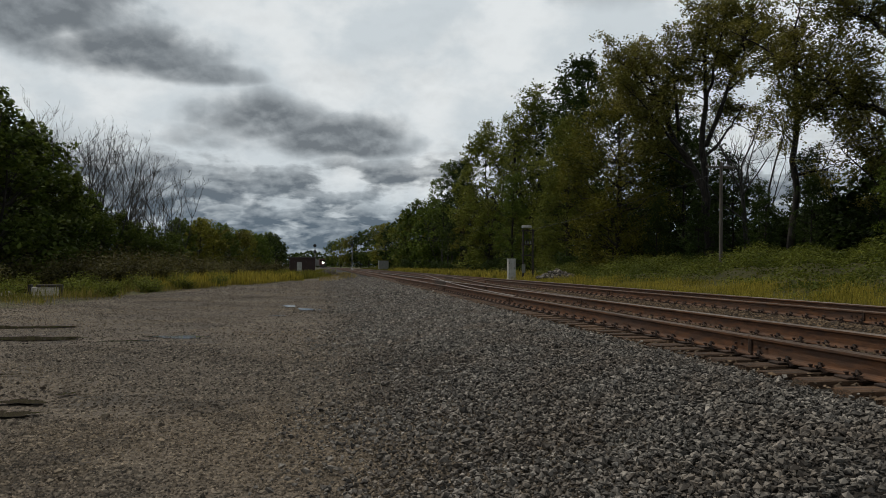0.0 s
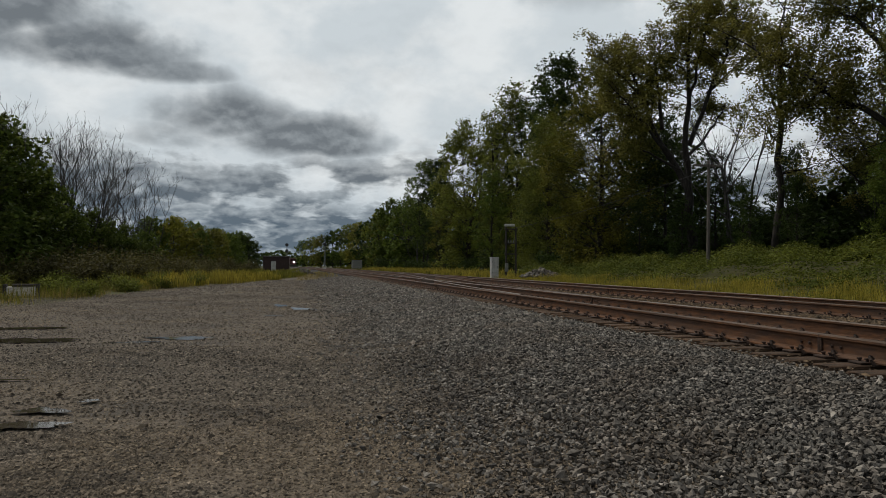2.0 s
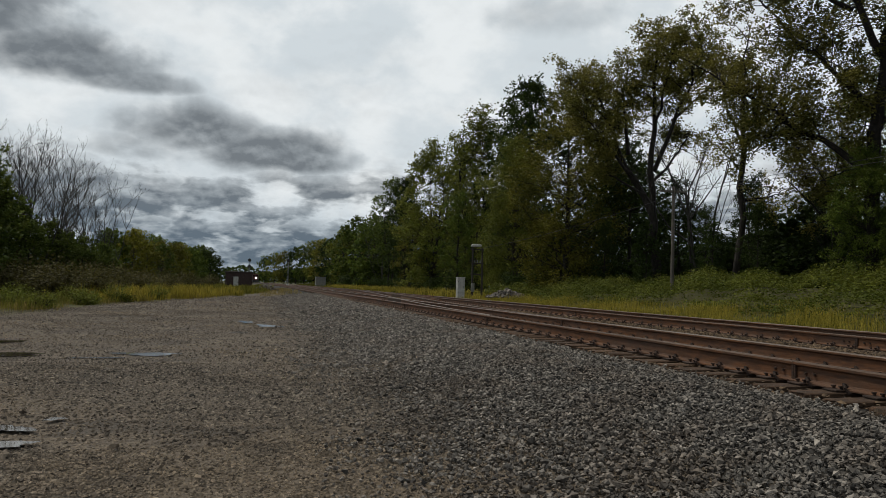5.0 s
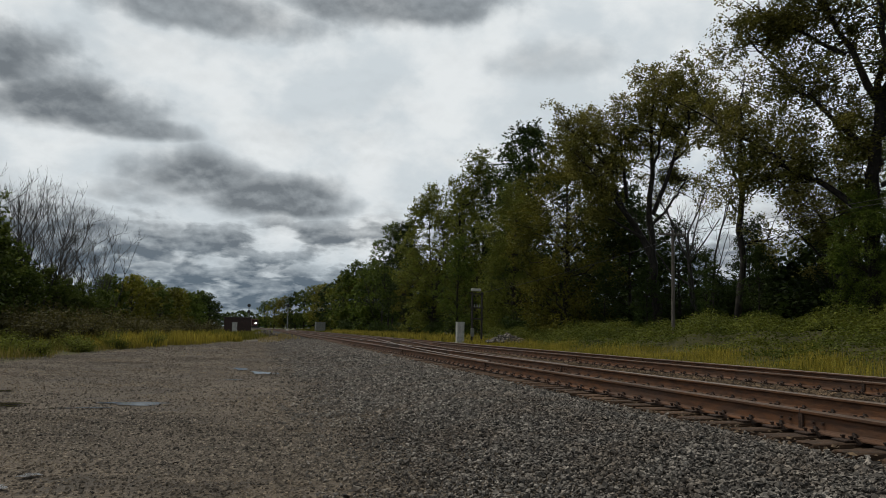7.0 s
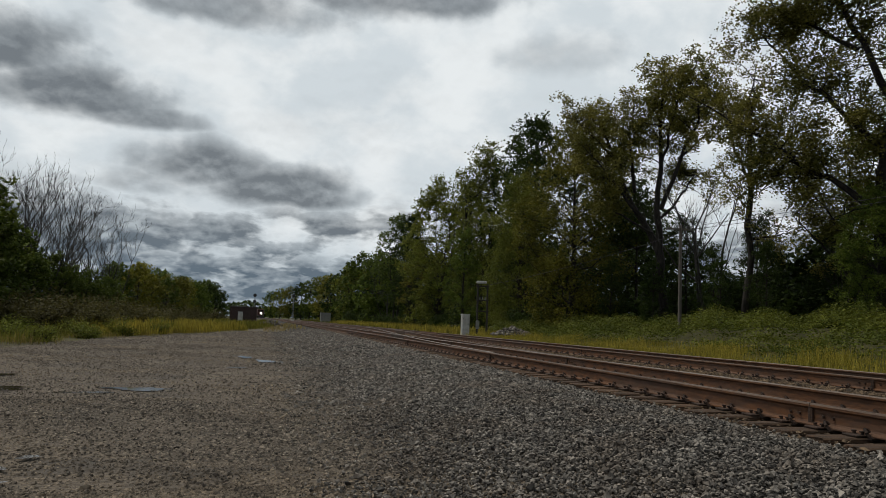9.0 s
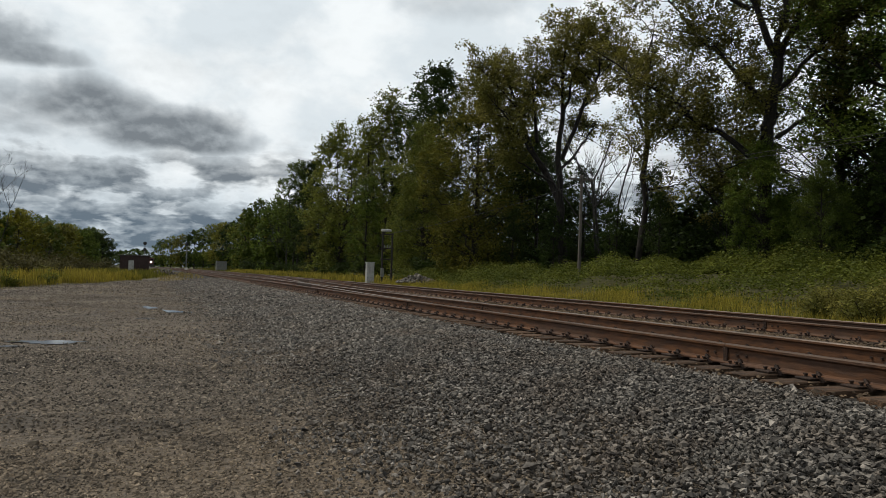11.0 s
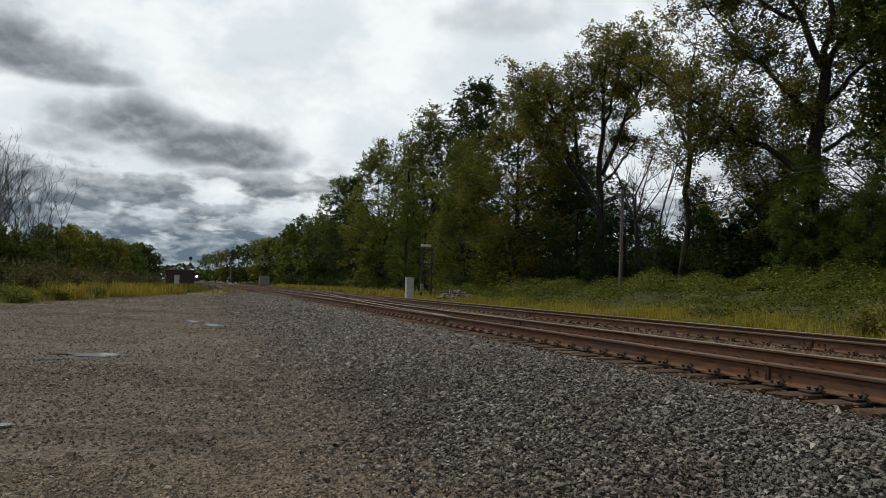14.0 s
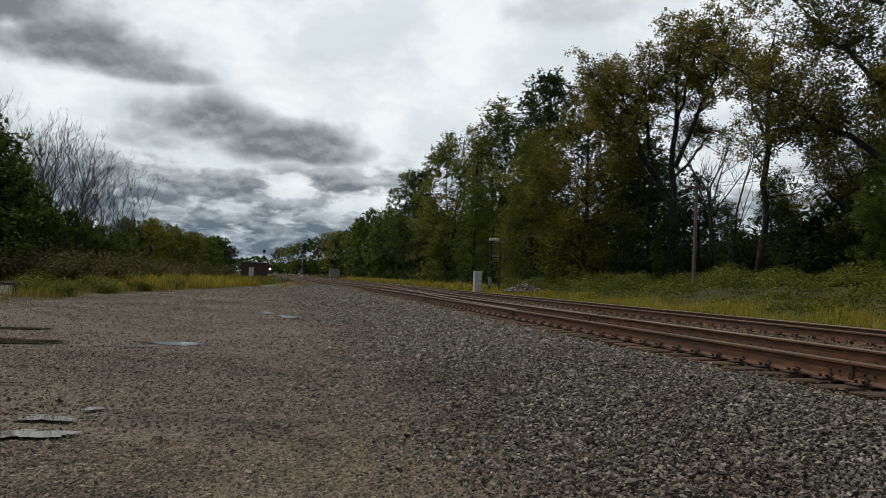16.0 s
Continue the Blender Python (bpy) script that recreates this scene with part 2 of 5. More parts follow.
GRASS_GOLD = leaves("golden_grass", (0.210, 0.180, 0.026), (0.340, 0.275, 0.045), 0.35)
GRASS_GREEN = leaves("green_grass", (0.080, 0.084, 0.014), (0.150, 0.138, 0.024), 0.35)
GRASS_DRY = leaves("dry_grass", (0.17, 0.135, 0.045), (0.27, 0.21, 0.075), 0.35)
WATER = water()
HUT_STEEL = material("oxide_red_steel", (0.022, 0.010, 0.009), (0.036, 0.016, 0.013), 3.0, 0.6, bump=0.2, bump_scale=10.0)
HUT_ROOF = material("dark_roof_steel", (0.018, 0.013, 0.012), (0.030, 0.020, 0.018), 3.0, 0.6, bump=0.2, bump_scale=10.0)
GREY_PAINT = material("grey_cabinet_paint", (0.12, 0.125, 0.115), (0.18, 0.185, 0.17), 4.0, 0.55, bump=0.1, third=(0.17, 0.15, 0.13), third_scale=3.0, third_amount=0.4)
WHITE_PAINT = material("white_cabinet_paint", (0.29, 0.29, 0.28), (0.40, 0.40, 0.38), 4.0, 0.5, bump=0.1, third=(0.30, 0.28, 0.25), third_scale=3.0, third_amount=0.4)
BLACK_STEEL = material("black_signal_steel", (0.010, 0.010, 0.011), (0.022, 0.022, 0.023), 6.0, 0.5, bump=0.1)
GALVANISED = material("galvanised_steel", (0.12, 0.125, 0.13), (0.20, 0.205, 0.21), 6.0, 0.45, 0.6, bump=0.1)
POLE_WOOD = material("weathered_pole", (0.06, 0.053, 0.045), (0.115, 0.10, 0.085), 10.0, 0.9, bump=0.5, bump_scale=20.0, stretch=(2, 2, 0.2))
DARK_POLE = material("dark_pole", (0.020, 0.017, 0.015), (0.040, 0.034, 0.030), 10.0, 0.9, bump=0.5, bump_scale=20.0, stretch=(2, 2, 0.2))
GREY_TIMBER = material("bleached_timber", (0.30, 0.28, 0.25), (0.48, 0.45, 0.41), 10.0, 0.9, bump=0.6, bump_scale=24.0, stretch=(0.3, 2, 2))
CONCRETE = material("broken_concrete", (0.24, 0.23, 0.21), (0.36, 0.345, 0.32), 6.0, 0.9, bump=0.6, bump_scale=25.0, island=0.3)
LOCO_RED = material("locomotive_red", (0.05, 0.012, 0.010), (0.08, 0.016, 0.014), 2.0, 0.45, bump=0.0)
LOCO_DARK = material("locomotive_black", (0.012, 0.012, 0.013), (0.022, 0.022, 0.022), 2.0, 0.5, bump=0.0)
GLASS = material("dark_window_glass", (0.01, 0.012, 0.014), (0.016, 0.018, 0.02), 2.0, 0.08, bump=0.0, spec=0.6)
LAMP_GLOW = glow("headlight_glow", (1.0, 0.93, 0.82), 9.0)


# ---------------------------------------------------------------- mesh helpers
def link_mesh(name, verts, faces, mats, parent=None, label="", face_mats=None):
    me = bpy.data.meshes.new(name)
    me.from_pydata([tuple(v) for v in verts] if not isinstance(verts, np.ndarray) else verts.tolist(), [], faces if not isinstance(faces, np.ndarray) else faces.tolist())
    for m in mats if isinstance(mats, (list, tuple)) else (mats,):
        me.materials.append(m)
    if face_mats is not None:
        me.polygons.foreach_set("material_index", np.asarray(face_mats, dtype=np.int32))
    me.update()
    ob = new(name, me)
    if parent:
        ob.parent = parent
    if label:
        ob["label"] = label
    return ob


def part(name, bm, mat, parent=None, label=""):
    me = bpy.data.meshes.new(name)
    bm.to_mesh(me)
    bm.free()
    me.materials.append(mat)
    ob = new(name, me)
    if parent:
        ob.parent = parent
    if label:
        ob["label"] = label
    return ob


def thing(name, at, label, category, group="", turn=0.0, kind=""):
    ob = new(name)
    ob.empty_display_size = 0.2
    ob.matrix_world = pose(*at, 0, 0, turn)
    return tagged(ob, label, category, group, kind)


def box(lo, hi, bevel=0.01, bm=None):
    own = bm is None
    b = bmesh.new()
    size = [hi[i] - lo[i] for i in range(3)]
    mid = [(hi[i] + lo[i]) / 2 for i in range(3)]
    bmesh.ops.create_cube(b, size=1, matrix=Matrix.LocRotScale(mid, None, size))
    if bevel:
        bmesh.ops.bevel(b, geom=b.edges[:], offset=min(bevel, min(size) * 0.3), segments=1, affect="EDGES")
    if own:
        return b
    me = bpy.data.meshes.new("tmp")
    b.to_mesh(me)
    b.free()
    bm.from_mesh(me)
    bpy.data.meshes.remove(me)
    return bm


def rod(p0, p1, r0, r1=None, sides=10, bm=None):
    bm = bm or bmesh.new()
    r1 = r0 if r1 is None else r1
    p0, p1 = Vector(p0), Vector(p1)
    d = p1 - p0
    m = Matrix.Translation((p0 + p1) / 2) @ d.to_track_quat("Z", "Y").to_matrix().to_4x4()
    bmesh.ops.create_cone(bm, cap_ends=True, segments=sides, radius1=r0, radius2=max(r1, 1e-4), depth=d.length, matrix=m)
    return bm


def smoothstep(a, b, v):
    k = np.clip((np.asarray(v, dtype=float) - a) / (b - a), 0, 1)
    return k * k * (3 - 2 * k)

# ---------------------------------------------------------------- ground
def track_bend(y):
    """Sideways shift of the line where it bends away to the left far off."""
    return -7.2e-5 * np.maximum(0.0, np.minimum(np.asarray(y, dtype=float), 460.0) - 100.0) ** 2


def waves(x, y, size, seed=0.0):
    return (np.sin(x / size + seed) * np.cos(y / (size * 1.3) + seed * 2.1) + 0.5 * np.sin(x / (size * 0.43) + y / (size * 0.61) + seed * 3.7)) / 1.5


def ground_z(x, y):
    x = np.asarray(x, dtype=float) - track_bend(y)
    y = np.asarray(y, dtype=float)
    z = -0.5 + 0.011 * waves(x, y, 1.7) + 0.009 * waves(x, y * 2.6, 0.9, 6.0) * smoothstep(1.2, -0.5, x)
    z = z + smoothstep(0.9, 4.6, x) ** 0.8 * 0.385                                   # ballast shoulder
    z = z + smoothstep(7.5, 8.1, x) * (1 - smoothstep(9.2, 9.9, x)) * 0.07
    z = z + smoothstep(12.6, 13.8, x) * -0.12                                       # right-hand shoulder
    rise = smoothstep(14.5, 25.5, x) * (1.25 - 0.75 * smoothstep(26, 46, y))
    z = z + smoothstep(13.5, 15.5, x) * 0.14 + rise + smoothstep(15, 18, x) * 0.12 * waves(x, y, 2.2, 1.0)
    z = z + smoothstep(-8.5, -14.0, x) * (0.22 + 0.1 * waves(x, y, 2.5, 2.0))
    return z


def spaced(stops):
    out = []
    for (a, step), (b, _) in zip(stops, stops[1:]):
        out += list(np.arange(a, b - 1e-6, step))
    return np.array(out + [stops[-1][0]])


def build_ground():
    xs = spaced([(-2500, 300), (-400, 60), (-100, 12), (-28, 1.0), (-10, 0.5), (0.5, 0.2), (5.0, 0.6), (12.4, 0.3), (16, 0.7), (34, 6), (100, 60), (400, 300), (2500, 1)])
    ys = spaced([(-400, 100), (-60, 8), (-12, 0.6), (30, 1.2), (60, 4), (140, 12), (500, 80), (1200, 400), (4000, 1)])
    gx, gy = np.meshgrid(xs, ys)
    gz = ground_z(gx, gy)
    verts = np.stack([gx.ravel(), gy.ravel(), gz.ravel()], axis=1)
    nx, ny = len(xs), len(ys)
    i = (np.arange(ny - 1)[:, None] * nx + np.arange(nx - 1)[None, :]).ravel()
    faces = np.stack([i, i + 1, i + nx + 1, i + nx], axis=1)
    cx = verts[faces[:, 0], 0] - track_bend(verts[faces[:, 0], 1])
    cy = verts[faces[:, 0], 1]
    edge = lot_edge(cy)
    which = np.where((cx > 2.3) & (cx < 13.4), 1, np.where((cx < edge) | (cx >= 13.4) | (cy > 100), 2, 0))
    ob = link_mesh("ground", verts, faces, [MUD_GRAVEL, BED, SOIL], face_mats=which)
    ob.data.polygons.foreach_set("use_smooth", [True] * len(faces))
    return tagged(ob, "wet grey gravel lot running into weedy soil", "ground", kind="structure")


LOT_Y, LOT_X = [-20, 10, 17, 22, 31, 40, 50, 60, 75, 95], [-14, -11, -9.6, -8.6, -8.2, -6.6, -4.6, -2.6, -0.6, 1.5]


def lot_edge(y):
    return np.interp(y, LOT_Y, LOT_X)


ground = build_ground()


def puddle(at, reach, seed, turn=0.0, stretch=0.35):
    """A shallow pool with a ragged shore."""
    n = 64
    rnd = random.Random(seed)
    ph = [rnd.uniform(0, 6.28) for _ in range(6)]
    pts = []
    for i in range(n):
        a = i / n * 2 * math.pi
        r = reach * (1 + 0.30 * math.sin(2 * a + ph[0]) + 0.20 * math.sin(3 * a + ph[1]) + 0.15 * math.sin(5 * a + ph[2]) + 0.10 * math.sin(9 * a + ph[3]) + 0.06 * math.sin(17 * a + ph[4]))
        x, y = r * math.cos(a), r * stretch * math.sin(a)
        c, s = math.cos(turn), math.sin(turn)
        pts.append((at[0] + c * x - s * y, at[1] + s * x + c * y, -0.5 + 0.021))
    ob = link_mesh("puddle", pts, [list(range(n))], WATER)
    return tagged(ob, "shallow puddle of muddy water on the gravel lot", "puddle", "puddles on the lot", "structure")


PUDDLES = [(-4.95, 7.4, 1.2, 0.03, 0.34), (-6.4, 10.2, 1.15, -0.02, 0.42), (-1.95, 7.4, 0.58, 0.05, 0.45), (-2.7, 6.7, 0.45, 0.0, 0.22), (-2.2, 0.32, 0.20, 0.1, 0.75), (-2.2, -0.36, 0.30, 0.15, 0.62), (-1.9, 0.78, 0.10, 0.2, 0.7),
                                                     (0.3, 16.7, 0.26, 0.2, 3.2), (-0.4, 18.8, 0.22, 0.0, 2.5), (-0.5, 13.6, 0.2, 0.0, 0.5), (-3.2, 2.4, 0.2, 0.0, 0.3)]
for k, (px, py, reach, turn, stretch) in enumerate(PUDDLES):
    puddle((px, py), reach, 40 + k, turn, stretch)


# ---------------------------------------------------------------- loose stone


def solid(kind):
    bm = bmesh.new()
    if kind == "ico":
        bmesh.ops.create_icosphere(bm, subdivisions=1, radius=1.0)
    elif kind == "cube":
        bmesh.ops.create_cube(bm, size=1.5)
        bmesh.ops.triangulate(bm, faces=bm.faces[:])
    elif kind == "slab":
        ring = [bm.verts.new(v) for v in ((1, 0.15, -0.4), (0.15, 0.85, -0.4), (-0.95, 0.05, -0.4), (-0.1, -0.9, -0.4))]
        a, b = bm.verts.new((0.45, 0.15, 0.62)), bm.verts.new((-0.45, -0.1, 0.52))
        for q in ((ring[0], ring[1], a), (ring[1], b, a), (ring[1], ring[2], b), (ring[2], ring[3], b), (ring[3], a, b), (ring[3], ring[0], a)):
            bm.faces.new(q)
    elif kind == "chip":
        ring = [bm.verts.new(v) for v in ((1, 0.1, -0.5), (0.1, 0.9, -0.5), (-0.9, 0, -0.5), (0, -1, -0.5))]
        top = bm.verts.new((0.1, 0.05, 0.75))
        for a, b in zip(ring, ring[1:] + ring[:1]):
            bm.faces.new((a, b, top))
    else:
        for v in ((1, 0, 0), (-1, 0, 0), (0, 1, 0), (0, -1, 0), (0, 0, 1), (0, 0, -1)):
            bm.verts.new(v)
        bmesh.ops.convex_hull(bm, input=bm.verts[:])
    bm.verts.index_update()
    v = np.array([vert.co[:] for vert in bm.verts])
    f = np.array([[q.index for q in face.verts] for face in bm.faces])
    bm.free()
    return v, f


def stone_shapes(kind, count, rng):
    v, f = solid(kind)
    shapes = []
    for _ in range(count):
        w = v * rng.uniform([0.8, 0.65, 0.5], [1.25, 1.0, 0.85])
        w = w + rng.normal(0, 0.13 if kind == "cube" else 0.15, w.shape)
        # a few flat broken faces
        for _ in range(3):
            nrm = rng.normal(size=3)
            nrm /= np.linalg.norm(nrm)
            d = w @ nrm
            cut = rng.uniform(0.45, 0.75)
            w = w - np.outer(np.maximum(d - cut, 0), nrm)
        shapes.append(w)
    return np.array(shapes), f


def turned(rng, n):
    q = rng.normal(size=(n, 4))
    q /= np.linalg.norm(q, axis=1)[:, None]
    w, x, y, z = q.T
    return np.stack([np.stack([1 - 2 * (y * y + z * z), 2 * (x * y - w * z), 2 * (x * z + w * y)], -1),
                     np.stack([2 * (x * y + w * z), 1 - 2 * (x * x + z * z), 2 * (y * z - w * x)], -1),
                     np.stack([2 * (x * z - w * y), 2 * (y * z + w * x), 1 - 2 * (x * x + y * y)], -1)], 1)


def scatter_stones(name, xy, size, mat, seed, kind="ico", sink=0.15, lift=0.0):
    rng = np.random.default_rng(seed)
    n = len(xy)
    shapes, f = stone_shapes(kind, 24, rng)
    s = size * rng.lognormal(0, 0.28, n)
    v = shapes[rng.integers(0, 24, n)] * s[:, None, None]
    if kind in ("chip", "slab"):
        a = rng.uniform(0, 6.28, n)
        c, q = np.cos(a)[:, None], np.sin(a)[:, None]
        v = np.stack([c * v[..., 0] - q * v[..., 1], q * v[..., 0] + c * v[..., 1], v[..., 2]], -1)
    else:
        v = np.einsum("nij,nkj->nki", turned(rng, n), v)
    v[:, :, 2] *= 0.8
    z = ground_z(xy[:, 0], xy[:, 1]) + s * (0.5 - sink) + rng.uniform(0, 1, n) * lift
    v += np.stack([xy[:, 0], xy[:, 1], z], 1)[:, None, :]
    faces = (f[None] + (np.arange(n) * v.shape[1])[:, None, None]).reshape(-1, 3)
    return link_mesh(name, v.reshape(-1, 3), faces, mat)


def scatter_xy(rng, x0, x1, y0, y1, per_m2, keep):
    n = int((x1 - x0) * (y1 - y0) * per_m2)
    x, y = rng.uniform(x0, x1, n), rng.uniform(y0, y1, n)
    ok = rng.uniform(size=n) < keep(x, y)
    return np.stack([x[ok], y[ok]], 1)


def build_ballast():
    rng = np.random.default_rng(5)

    def shoulder(x, y):
        start = 1.75 + 0.25 * np.sin(y * 0.7) + 0.15 * np.sin(y * 1.9)
        far = np.hypot(x + 0.3, y + 6.8)
        return (0.03 + 0.97 * smoothstep(start - 1.3, start + 1.3, x)) * (far > 3.6) * (1 - 0.9 * smoothstep(4.72, 4.9, x))

    xy = scatter_xy(rng, 0.4, 5.0, -4.6, 4.0, 1350, shoulder)
    near = (xy[:, 0] > 2.7) & (xy[:, 0] < 3.3) & (xy[:, 1] > -3.3) & (xy[:, 1] < -2.96)
    ob = scatter_stones("ballast", xy[~near], 0.0205, STONE, 11, "octa", 0.05, 0.04)
    tagged(ob, "grey crushed-stone ballast heaped beside the track", "ballast", kind="stuff")
    middle = scatter_xy(rng, 0.4, 5.0, 4.0, 16.0, 640, shoulder)
    ob = scatter_stones("ballast", middle, 0.029, STONE, 15, "slab", 0.0, 0.05)
    tagged(ob, "grey crushed-stone ballast banked against the ties", "ballast", kind="stuff")
    far = scatter_xy(rng, 0.5, 5.0, 16.0, 60.0, 250, shoulder)
    ob = scatter_stones("ballast", far, 0.043, STONE, 12, "slab", 0.0, 0.05)
    tagged(ob, "grey crushed-stone ballast sloping away along the track", "ballast", kind="stuff")
    behind = scatter_xy(rng, 1.0, 5.0, -16.0, -4.6, 260, lambda x, y: smoothstep(0.9, 2.6, x))
    ob = scatter_stones("ballast", behind, 0.036, STONE, 16, "chip", 0.1, 0.03)
    tagged(ob, "grey crushed-stone ballast beside the track", "ballast", kind="stuff")
    between = scatter_xy(rng, 7.6, 10.0, -4.0, 45.0, 150, lambda x, y: np.ones_like(x))
    ob = scatter_stones("ballast", between, 0.036, RUSTY_STONE, 13, "chip", 0.0, 0.05)
    tagged(ob, "brown rust-stained ballast between the two tracks", "ballast", kind="stuff")
    inner = np.concatenate([scatter_xy(rng, a, b, -4.0, 30.0, 230, lambda x, y: np.ones_like(x)) for a, b in ((5.6, 6.9), (10.3, 11.6), (11.8, 13.4))])
    ob = scatter_stones("ballast", inner, 0.030, RUSTY_STONE, 14, "chip", 0.0, 0.11)
    tagged(ob, "brown rust-stained ballast packed between the timber ties", "ballast", kind="stuff")
    ends = scatter_xy(rng, 4.75, 5.4, -4.0, 30.0, 130, lambda x, y: np.ones_like(x))
    ob = scatter_stones("ballast", ends, 0.022, RUSTY_STONE, 17, "chip", 0.0, 0.05)
    tagged(ob, "brown rust-stained ballast lying between the tie ends", "ballast", kind="stuff")
    return xy[near]


near_stones = build_ballast()


def dry(x, y):
    """Few stones lie in the pools."""
    out = np.ones_like(x)
    for px, py, reach, turn, stretch in PUDDLES:
        out = np.minimum(out, 0.06 + 0.94 * smoothstep(0.8, 1.25, np.hypot((x - px) / reach, (y - py) / (reach * stretch))))
    return out


def build_pebbles():
    rng = np.random.default_rng(8)
    patch = lambda x, y: (0.55 + 0.45 * smoothstep(-0.4, 0.5, waves(x, y, 0.9, 4.0))) * (np.hypot(x + 0.3, y + 6.8) > 3.6) * dry(x, y)
    xy = scatter_xy(rng, -4.4, 3.0, -4.5, -0.5, 3000, patch)
    ob = scatter_stones("pebbles", xy, 0.0125, PEBBLE, 21, "slab", 0.1)
    tagged(ob, "small flat grey-brown stones pressed into the gravel lot", "pebbles", kind="stuff")
    xy = scatter_xy(rng, -6.0, 3.0, -0.5, 6.0, 950, patch)
    ob = scatter_stones("pebbles", xy, 0.0155, PEBBLE, 25, "slab", 0.1)
    tagged(ob, "small flat grey-brown stones covering the gravel lot", "pebbles", kind="stuff")
    xy = scatter_xy(rng, -10.0, 2.4, 6.0, 30.0, 200, patch)
    ob = scatter_stones("pebbles", xy, 0.021, PEBBLE, 22, "chip", 0.1)
    tagged(ob, "small grey-brown pebbles strewn over the gravel lot", "pebbles", kind="stuff")
    xy = scatter_xy(rng, -8.0, 2.6, 30.0, 66.0, 40, patch)
    ob = scatter_stones("pebbles", xy, 0.04, PEBBLE, 24, "chip", 0.1)
    tagged(ob, "coarse grey gravel at the far end of the lot", "pebbles", kind="stuff")
    xy = scatter_xy(rng, -5.0, 2.4, -4.5, 8.0, 16, patch)
    ob = scatter_stones("pebbles", xy, 0.026, PEBBLE, 23, "octa", 0.2)
    tagged(ob, "stray larger stones on the gravel lot", "pebbles", kind="stuff")


build_pebbles()

# ---------------------------------------------------------------- railway tracks
RAIL_H = 0.172
FOOT = -0.04
PROFILE = [(-0.070, 0.0), (0.070, 0.0), (0.070, 0.012), (0.016, 0.030), (0.009, 0.045), (0.009, 0.158), (0.030, 0.170), (0.037, 0.178), (0.037, 0.200), (0.028, 0.212),
           (-0.028, 0.212), (-0.037, 0.200), (-0.037, 0.178), (-0.030, 0.170), (-0.009, 0.158), (-0.009, 0.045), (-0.016, 0.030), (-0.070, 0.012)]


def rail_mesh(name, line, parent, label, bright=True):
    """A rail swept along a line of (x, y) points."""
    n, m = len(line), len(PROFILE)
    verts, faces, mats = [], [], []
    for x, y in line:
        verts += [(x + px, y, pz) for px, pz in PROFILE]
    for i in range(n - 1):
        for k in range(m):
            a, b = i * m + k, i * m + (k + 1) % m
            faces.append((a, b, b + m, a + m))
            mats.append(1 if k in (8, 9, 10) else 0)
    faces += [tuple(range(m))[::-1], tuple(range((n - 1) * m, n * m))]
    mats += [0, 0]
    return link_mesh(name, verts, faces, [RUST, STEEL if bright else DULL_HEAD], parent, label, mats)


def straight(x, y0=-30.0, y1=460.0):
    ys = np.concatenate([np.arange(y0, 100, 10.0), np.arange(100, y1, 20.0)])
    return [(x + float(track_bend(y)), float(y)) for y in ys]


def shared(name, data, parent, at, turn=0.0):
    ob = bpy.data.objects.new(name, data)
    scene.collection.objects.link(ob)
    ob.parent = parent
    ob.matrix_local = pose(*at, 0, 0, turn)
    return ob


def mesh_of(name, bm, mat):
    me = bpy.data.meshes.new(name)
    bm.to_mesh(me)
    bm.free()
    me.materials.append(mat)
    return me


def tie_mesh(seed, length=2.6):
    bm = box((-length / 2, -0.11, -0.17), (length / 2, 0.11, -0.006), 0.015)
    rnd = random.Random(seed)
    for v in bm.verts:
        v.co.y += rnd.uniform(-0.010, 0.010)
        v.co.z += rnd.uniform(-0.007, 0.003)
        v.co.x += rnd.uniform(-0.02, 0.02)
    return mesh_of("tie", bm, TIE_WOOD)


def plate_mesh():
    bm = box((-0.19, -0.09, -0.006), (0.19, 0.09, 0.012), 0.005)
    for sx in (-1, 1):
        for sy in (-0.05, 0.05):
            box((sx * 0.088 - 0.012, sy - 0.012, 0.0), (sx * 0.088 + 0.012, sy + 0.012, 0.045), 0.003, bm)
            box((sx * 0.088 - 0.024, sy - 0.016, 0.030), (sx * 0.088 + 0.016, sy + 0.016, 0.046), 0.004, bm)
    return mesh_of("tie_plate", bm, DARK_RUST)


def anchor_mesh():
    """A spring clip that hooks round the foot of the rail."""
    bm = bmesh.new()
    for sx in (-1, 1):
        pts = [(sx * 0.085, -0.02, -0.01), (sx * 0.105, 0.0, 0.03), (sx * 0.095, 0.025, 0.062), (sx * 0.065, 0.035, 0.056), (sx * 0.052, 0.02, 0.034)]
        for a, b in zip(pts, pts[1:]):
            rod(a, b, 0.013, 0.012, 6, bm)
    box((-0.095, -0.028, -0.022), (0.095, 0.008, -0.002), 0.004, bm)
    return mesh_of("rail_anchor", bm, DARK_RUST)


def joint_mesh():
    bm = bmesh.new()
    for sx in (-1, 1):
        box((sx * 0.022 - 0.012, -0.03, 0.016), (sx * 0.022 + 0.012, 0.03, 0.168), 0.004, bm)
    box((-0.0385, -0.004, 0.0), (0.0385, 0.004, 0.2115), 0.0, bm)
    return mesh_of("joint_bar", bm, DARK_RUST)


BOLT = mesh_of("bolt", rod((-0.034, 0, 0), (0.034, 0, 0), 0.016, 0.016, 6), DARK_RUST)
TIES = [tie_mesh(k) for k in range(5)]
LONG_TIES = [tie_mesh(k + 9, 4.3) for k in range(3)]
PLATE, ANCHOR, JOINT = plate_mesh(), anchor_mesh(), joint_mesh()


